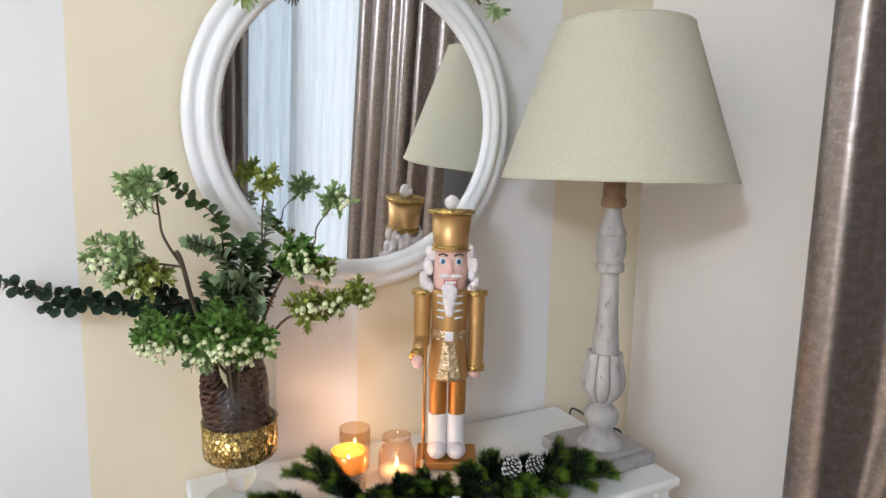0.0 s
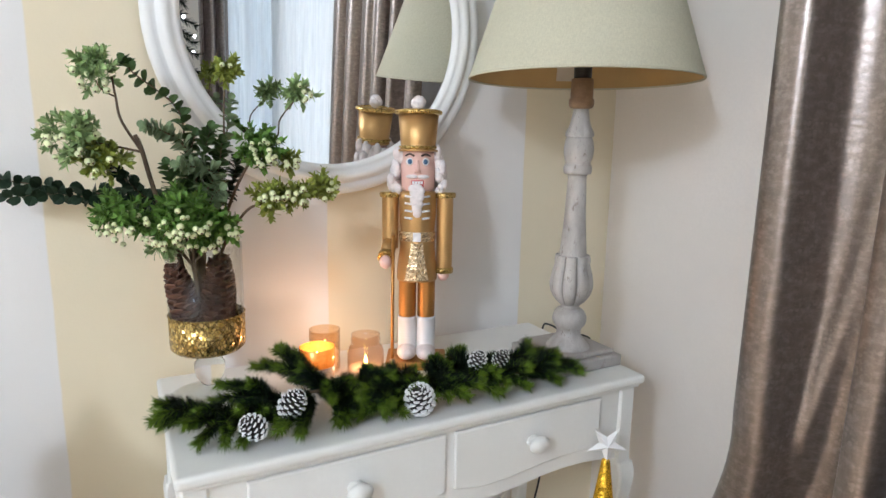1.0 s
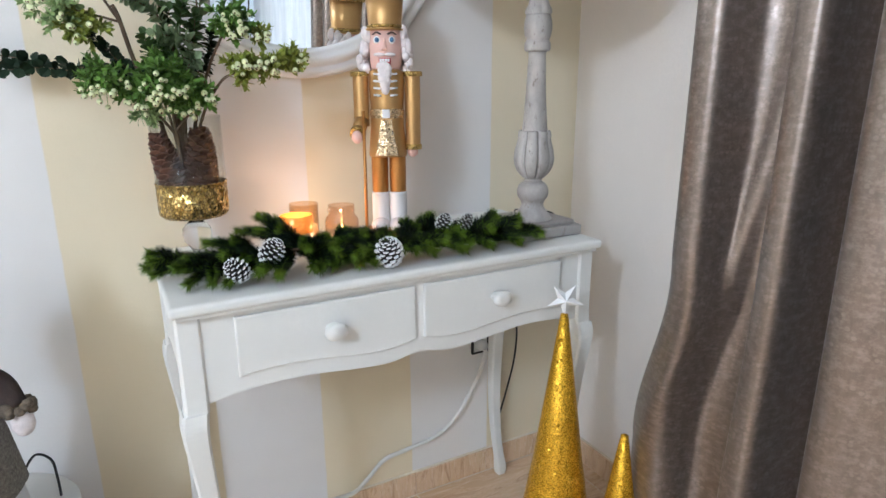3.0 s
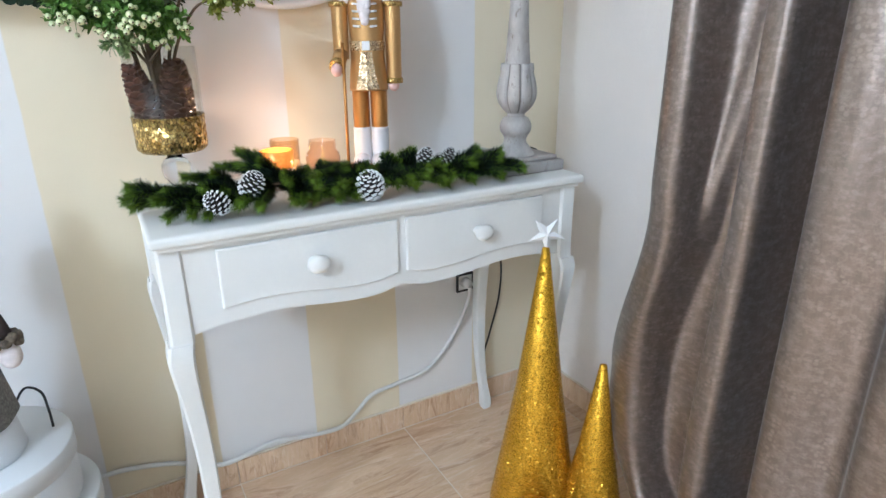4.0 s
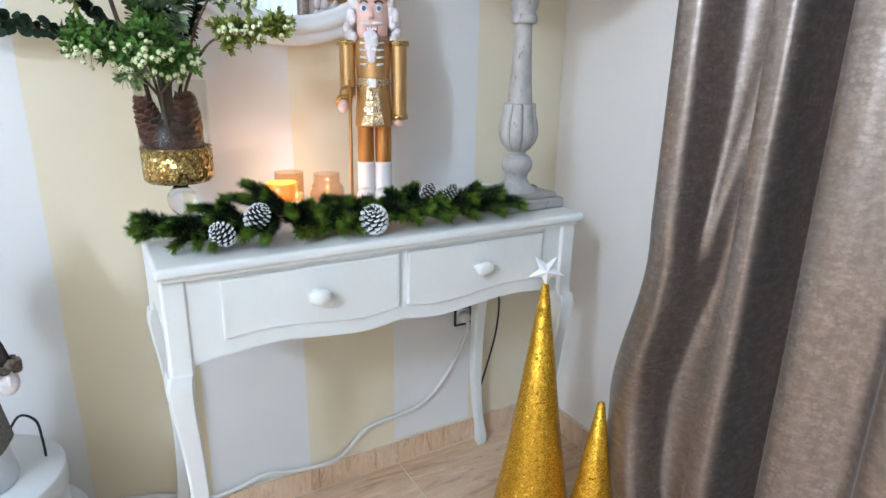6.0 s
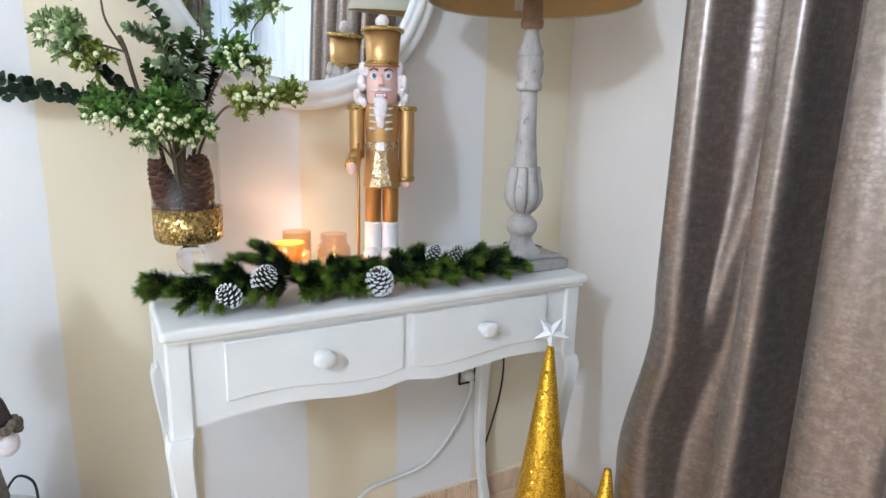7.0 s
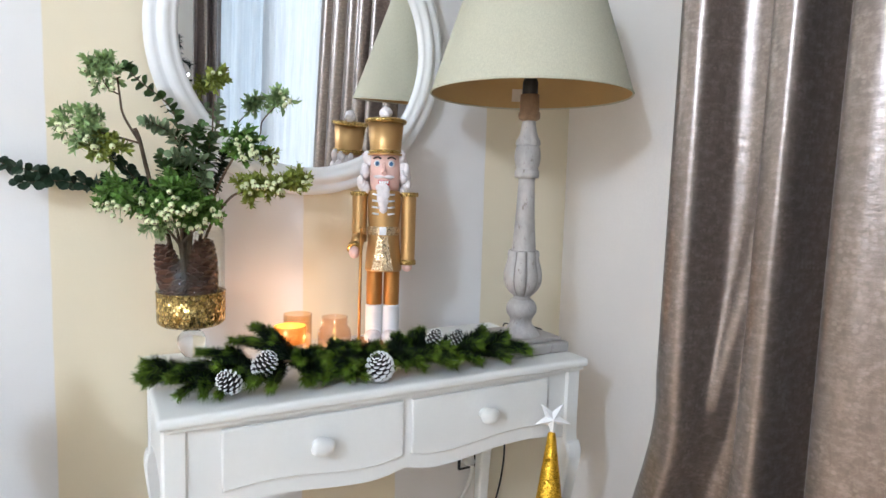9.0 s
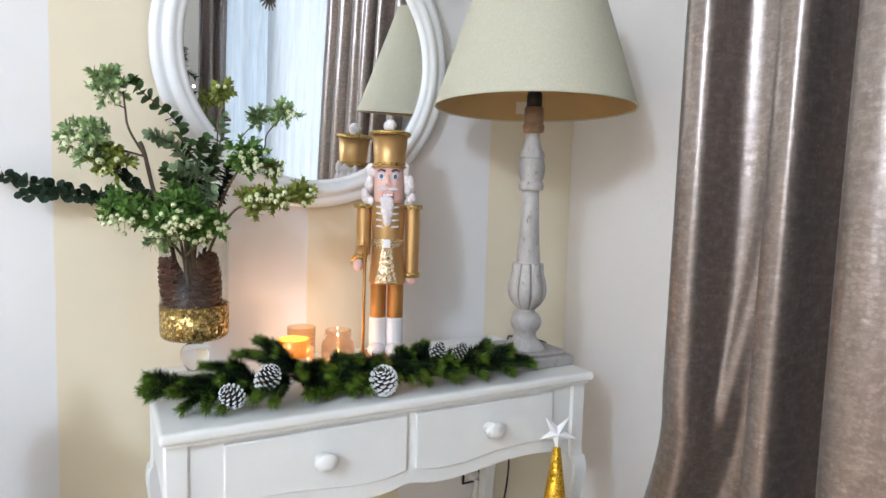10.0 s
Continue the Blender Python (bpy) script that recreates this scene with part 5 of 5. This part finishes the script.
def gnome():
    """A standing winter gnome doll in felt, fur and wool, one mesh."""
    bm, done = B(), set()

    def dress(i):
        for f in bm.faces:
            if f not in done:
                f.material_index = i
                done.add(f)

    lathe(bm, [(0.0, 0.0), (0.070, 0.0), (0.072, 0.004), (0.066, 0.05), (0.058, 0.060), (0.0, 0.060)], 40)
    dress(4)
    lathe(bm, [(0.064, 0.058), (0.072, 0.066), (0.060, 0.16), (0.046, 0.235), (0.0, 0.245)], 32, mod=lambda a, r, z: 1 + 0.03 * math.sin(7 * a + 20 * z))
    dress(2)
    ball(bm, (0, 0, 0.265), (0.043, 0.043, 0.045), 20, 14)
    dress(1)
    rnd = random.Random(12)
    for k in range(70):
        a = rnd.uniform(0, 6.28)
        ball(bm, (0.052 * math.cos(a), 0.052 * math.sin(a), 0.296 + rnd.uniform(-0.012, 0.012)), (0.014, 0.014, 0.011), 7, 5)
    dress(0)
    lathe(bm, [(0.052, 0.298), (0.064, 0.320), (0.068, 0.352), (0.060, 0.384), (0.034, 0.398), (0.020, 0.450), (0.008, 0.490), (0.0, 0.495)], 28, mod=lambda a, r, z: 1 + 0.08 * math.sin(3 * a + 26 * z))
    dress(1)
    for k in range(60):
        t = rnd.random()
        a = rnd.uniform(-2.2, -0.9)
        ball(bm, (0.034 * math.cos(a) * (1 - 0.3 * t), 0.05 * math.sin(a), 0.275 - 0.13 * t), (0.012, 0.009, 0.016), 7, 5)
    dress(3)
    for s in (-1, 1):
        tube(bm, spline([(s * 0.040, -0.005, 0.255), (s * 0.062, -0.012, 0.236), (s * 0.074, -0.020, 0.202)], 5), 0.020, 0.017, 14)
        dress(1)
        for k in range(26):
            a = rnd.uniform(0, 6.28)
            ball(bm, (s * 0.076 + 0.019 * math.cos(a), -0.021 + 0.019 * math.sin(a), 0.198 + rnd.uniform(-0.007, 0.007)), (0.009, 0.009, 0.008), 6, 4)
        dress(0)
        ball(bm, (s * 0.079, -0.024, 0.170), (0.017, 0.013, 0.023), 14, 10)
        dress(5)
    ob = link("gnome_doll", bm, [FUR, FELT, TWEED, WOOL, CARD, WOOL])
    ob.matrix_basis = pose(HX, HY - 0.012, 0.4, 0, 0, 12)
    return tagged(ob, "winter gnome doll in grey tweed and brown fur on a box", "gnome doll")


gnome()
loop = spline([(0.038, 0.022, 0.1145), (0.050, 0.047, 0.145), (0.075, 0.052, 0.185), (0.100, 0.040, 0.177), (0.106, 0.027, 0.145), (0.107, 0.022, 0.1145)], 8)
part("cord_handle", tube(B(), loop, 0.0022, n=7), BLACK, top_box, "thin black cord loop")


# ---- socket and cables ----
sock = thing("wall_socket", (0.775, 0.0, 0.400), "wall socket with a dark frame and a white plug", "socket")
bm = B()
for x, z, w, h in ((0, 0.030, 0.066, 0.006), (0, -0.030, 0.066, 0.006), (-0.030, 0, 0.006, 0.055), (0.030, 0, 0.006, 0.055)):
    box(bm, (x, -0.005, z), (w, 0.010, h), 0.001)
part("surround", bm, BLACK, sock, "dark socket surround")
part("face_plate", box(B(), (0, -0.003, 0), (0.055, 0.006, 0.055), 0.001), CABLE, sock)
bm = lathe(B(), [(0.0, 0.0), (0.019, 0.0), (0.019, 0.016), (0.013, 0.030), (0.0, 0.031)], 20)
bm.transform(Matrix.Translation((0, -0.006, 0)) @ Matrix.Rotation(radians(90), 4, "X"))
part("plug", bm, CABLE, sock, "white round plug")
wire = spline([(0.773, -0.034, 0.395), (0.771, -0.036, 0.372), (0.755, -0.018, 0.300), (0.705, -0.012, 0.215), (0.640, -0.012, 0.165), (0.545, -0.012, 0.150), (0.480, -0.012, 0.140), (0.430, -0.014, 0.100), (0.385, -0.016, 0.074),
               (0.300, -0.016, 0.080), (0.215, -0.015, 0.096), (0.150, -0.016, 0.084), (0.087, -0.014, 0.077), (0.030, -0.010, 0.100), (-0.023, -0.009, 0.121), (-0.085, -0.007, 0.135), (-0.140, -0.006, 0.140), (-0.2, -0.006, 0.13)], 8)
tagged(link("white_cable", tube(B(), wire, 0.0058, n=8), CABLE), "white mains cable running loosely along the wall", "cable")
wire = spline([(0.862, -0.022, 0.62), (0.872, -0.016, 0.52), (0.892, -0.010, 0.42), (0.885, -0.009, 0.325), (0.858, -0.009, 0.225), (0.835, -0.010, 0.15), (0.83, -0.014, 0.07)], 8)
tagged(link("black_cable", tube(B(), wire, 0.0026, n=7), BLACK), "thin black cable hanging behind the table", "cable")


sock.scale = (0.8, 0.8, 0.8)


# ---- greenery over the mirror ----
over = thing("mirror_garland", (MX, -0.03, MZ), "frosted green garland draped over the mirror's top", "garland")
over.matrix_basis = LEAN @ pose(0, -0.03, 0)
arc = [(0.318 * math.cos(radians(a)), -0.020, 0.318 * math.sin(radians(a))) for a in range(48, 137, 8)]
part("garland_stem", tube(B(), spline(arc, 3), 0.003, 0.003, 6), BARK, over)
rnd = random.Random(91)
verts, faces = [], []
for k in range(60):
    a = radians(46 + 92 * (k + rnd.random()) / 60)
    p = Vector((0.318 * math.cos(a), -0.022, 0.318 * math.sin(a)))
    out = (Vector((math.cos(a), 0, math.sin(a))) * rnd.uniform(-0.1, 1.0) + Vector((0, -0.55, 0)) + rand_dir(rnd) * 0.7).normalized()
    for q in range(6):
        leaf_into(verts, faces, p + out * (0.006 * q), (out * 0.7 + rand_dir(rnd)).normalized(), out, rnd.uniform(0.022, 0.034), 0.008)
for at, d in (((0.236, -0.030, 0.232), Vector((0.25, -0.3, -0.9))), ((-0.225, -0.030, 0.195), Vector((0.3, -0.3, -0.9)))):
    for q in range(16):
        leaf_into(verts, faces, Vector(at), (d + rand_dir(rnd) * 0.75).normalized(), Vector((0, -1, 0)), rnd.uniform(0.020, 0.034), 0.007)
mesh_from("foliage", verts, faces, LEAF_PALE, over)


# ---- deep room, seen in the mirror ----
pend = thing("pendant_lamp", (PENDANT[0], PENDANT[1], TOP), "round opal glass pendant lamp hanging from the ceiling", "lamp")
part("lamp_cord", tube(B(), [(0, 0, 0), (0, 0, PENDANT[2] - TOP + 0.16)], 0.004, n=6), BLACK, pend)
glb = part("globe", ball(B(), (0, 0, PENDANT[2] - TOP), (0.155, 0.155, 0.155), 32, 20), OPAL, pend, "glowing opal globe")
glb.visible_shadow = False
orn = thing("hanging_ornament", (0.868, -2.93, 1.98), "small grey ornament hanging before the net curtain", "ornament")
bm = B()
for k in range(7):
    a = radians(-60 + 20 * k)
    tube(bm, [(0, 0, 0.06), (0.07 * math.sin(a), 0.0, 0.06 - 0.09 * math.cos(a))], 0.010, 0.004, 7)
part("feathers", bm, FUR, orn)
part("string", tube(B(), [(0, 0, 0.06), (0, 0, 0.64)], 0.002, n=5), BLACK, orn)

xmas = thing("christmas_tree", (0.11, -2.77, 0), "dark green christmas tree with small white lights", "christmas tree")
part("trunk", tube(B(), [(0, 0, 0), (0, 0, 2.16)], 0.035, 0.008, 10), BARK, xmas)
rnd = random.Random(5)
verts, faces, idx = [], [], []
bm = ball(B(), (0, 0, 0), (0.009, 0.009, 0.009), 8, 6)
LIGHT_MESH = bpy.data.meshes.new("tree_light")
bm.to_mesh(LIGHT_MESH)
bm.free()
LIGHT_MESH.materials.append(BULB_GLOW)
for k in range(170):
    t = (k + rnd.random()) / 170
    z = 0.25 + 1.93 * t
    R = 0.31 * min(1.0, (2.24 - z) / 0.75)
    a = k * 2.39996
    tip = Vector((R * math.cos(a), R * math.sin(a), z - 0.10 * (1 - t)))
    line = spline([(0, 0, z), (tip.x * 0.5, tip.y * 0.5, z + 0.02), tip], 4)
    sprig_into(verts, faces, idx, line, rnd, 0.050, 170, 0.0, width=0.0026)
    if k % 2 == 0:
        ob = new("tree_light", LIGHT_MESH)
        ob.parent, ob.location = xmas, tip * 0.95 + Vector((0, 0, 0.02))
tagged(mesh_from("needle_crown", verts, faces, [NEEDLE, NEEDLE_TIP], xmas, "", idx), kind="stuff")


# ---- skirting and floor tiles ----
base = tagged(new("baseboard"), "beige marble skirting tiles along the walls", "skirting", kind="structure")


def tile_mesh(name, sx, sy, sz, bevel, material):
    bm = box(B(), (0, 0, 0), (sx, sy, sz), bevel, 1)
    me = bpy.data.meshes.new(name)
    bm.to_mesh(me)
    bm.free()
    me.materials.append(material)
    return me


sk = tile_mesh("skirting_tile", 0.2235, 0.010, 0.067, 0.0012, SKIRT)
for k in range(-13, 5):
    x = 0.1225 + 0.2235 / 2 + 0.225 * k
    if x + 0.112 < EAST - 0.006:
        ob = new("skirting_tile", sk)
        ob.parent, ob.location = base, (x, -0.005, 0.0335)
last = tile_mesh("skirting_tile", EAST - 1.0235 - 0.001, 0.010, 0.067, 0.0012, SKIRT)
ob = new("skirting_tile", last)
ob.parent, ob.location = base, ((EAST + 1.0235) / 2, -0.005, 0.0335)
for k in range(4):
    ob = new("skirting_tile", sk)
    ob.parent = base
    ob.matrix_basis = pose(EAST - 0.005, -0.0125 - 0.2235 / 2 - 0.225 * k, 0.0335, 0, 0, 90)
caulk = box(B(), (-0.95, -0.0025, 0.0685), (4.0, 0.005, 0.003))
box(caulk, (EAST - 0.0025, -0.45, 0.0685), (0.005, 0.89, 0.003))
part("joint_line", caulk, GROUT, base)

ground = tagged(link("floor", box(B(), ((EAST + WEST) / 2, SOUTH / 2, -0.0571), (EAST - WEST + 0.24, -SOUTH + 0.24, 0.112)), GROUT), "floor of polished beige marble tiles with brown veins", "floor", kind="structure")
ft = tile_mesh("floor_tile", 0.4475, 0.4475, 0.008, 0.0008, TILE)
rest_v, rest_f = [], []
for i in range(-9, 3):
    for j in range(7):
        x, y = 0.1225 + 0.225 + 0.45 * i, -0.010 - 0.225 - 0.45 * j
        if -3 < i and j < 4:
            ob = new("floor_tile", ft)
            ob.parent, ob.location = ground, (x, y, -0.004)
        else:
            b0 = len(rest_v)
            h = 0.22375
            rest_v.extend(((x - h, y - h, 0), (x + h, y - h, 0), (x + h, y + h, 0), (x - h, y + h, 0), (x - h, y - h, -0.004), (x + h, y - h, -0.004), (x + h, y + h, -0.004), (x - h, y + h, -0.004)))
            rest_f.extend(tuple(b0 + q for q in f) for f in ((0, 1, 2, 3), (0, 4, 5, 1), (1, 5, 6, 2), (2, 6, 7, 3), (3, 7, 4, 0)))
tagged(mesh_from("far_tiles", rest_v, rest_f, TILE, ground), kind="stuff")
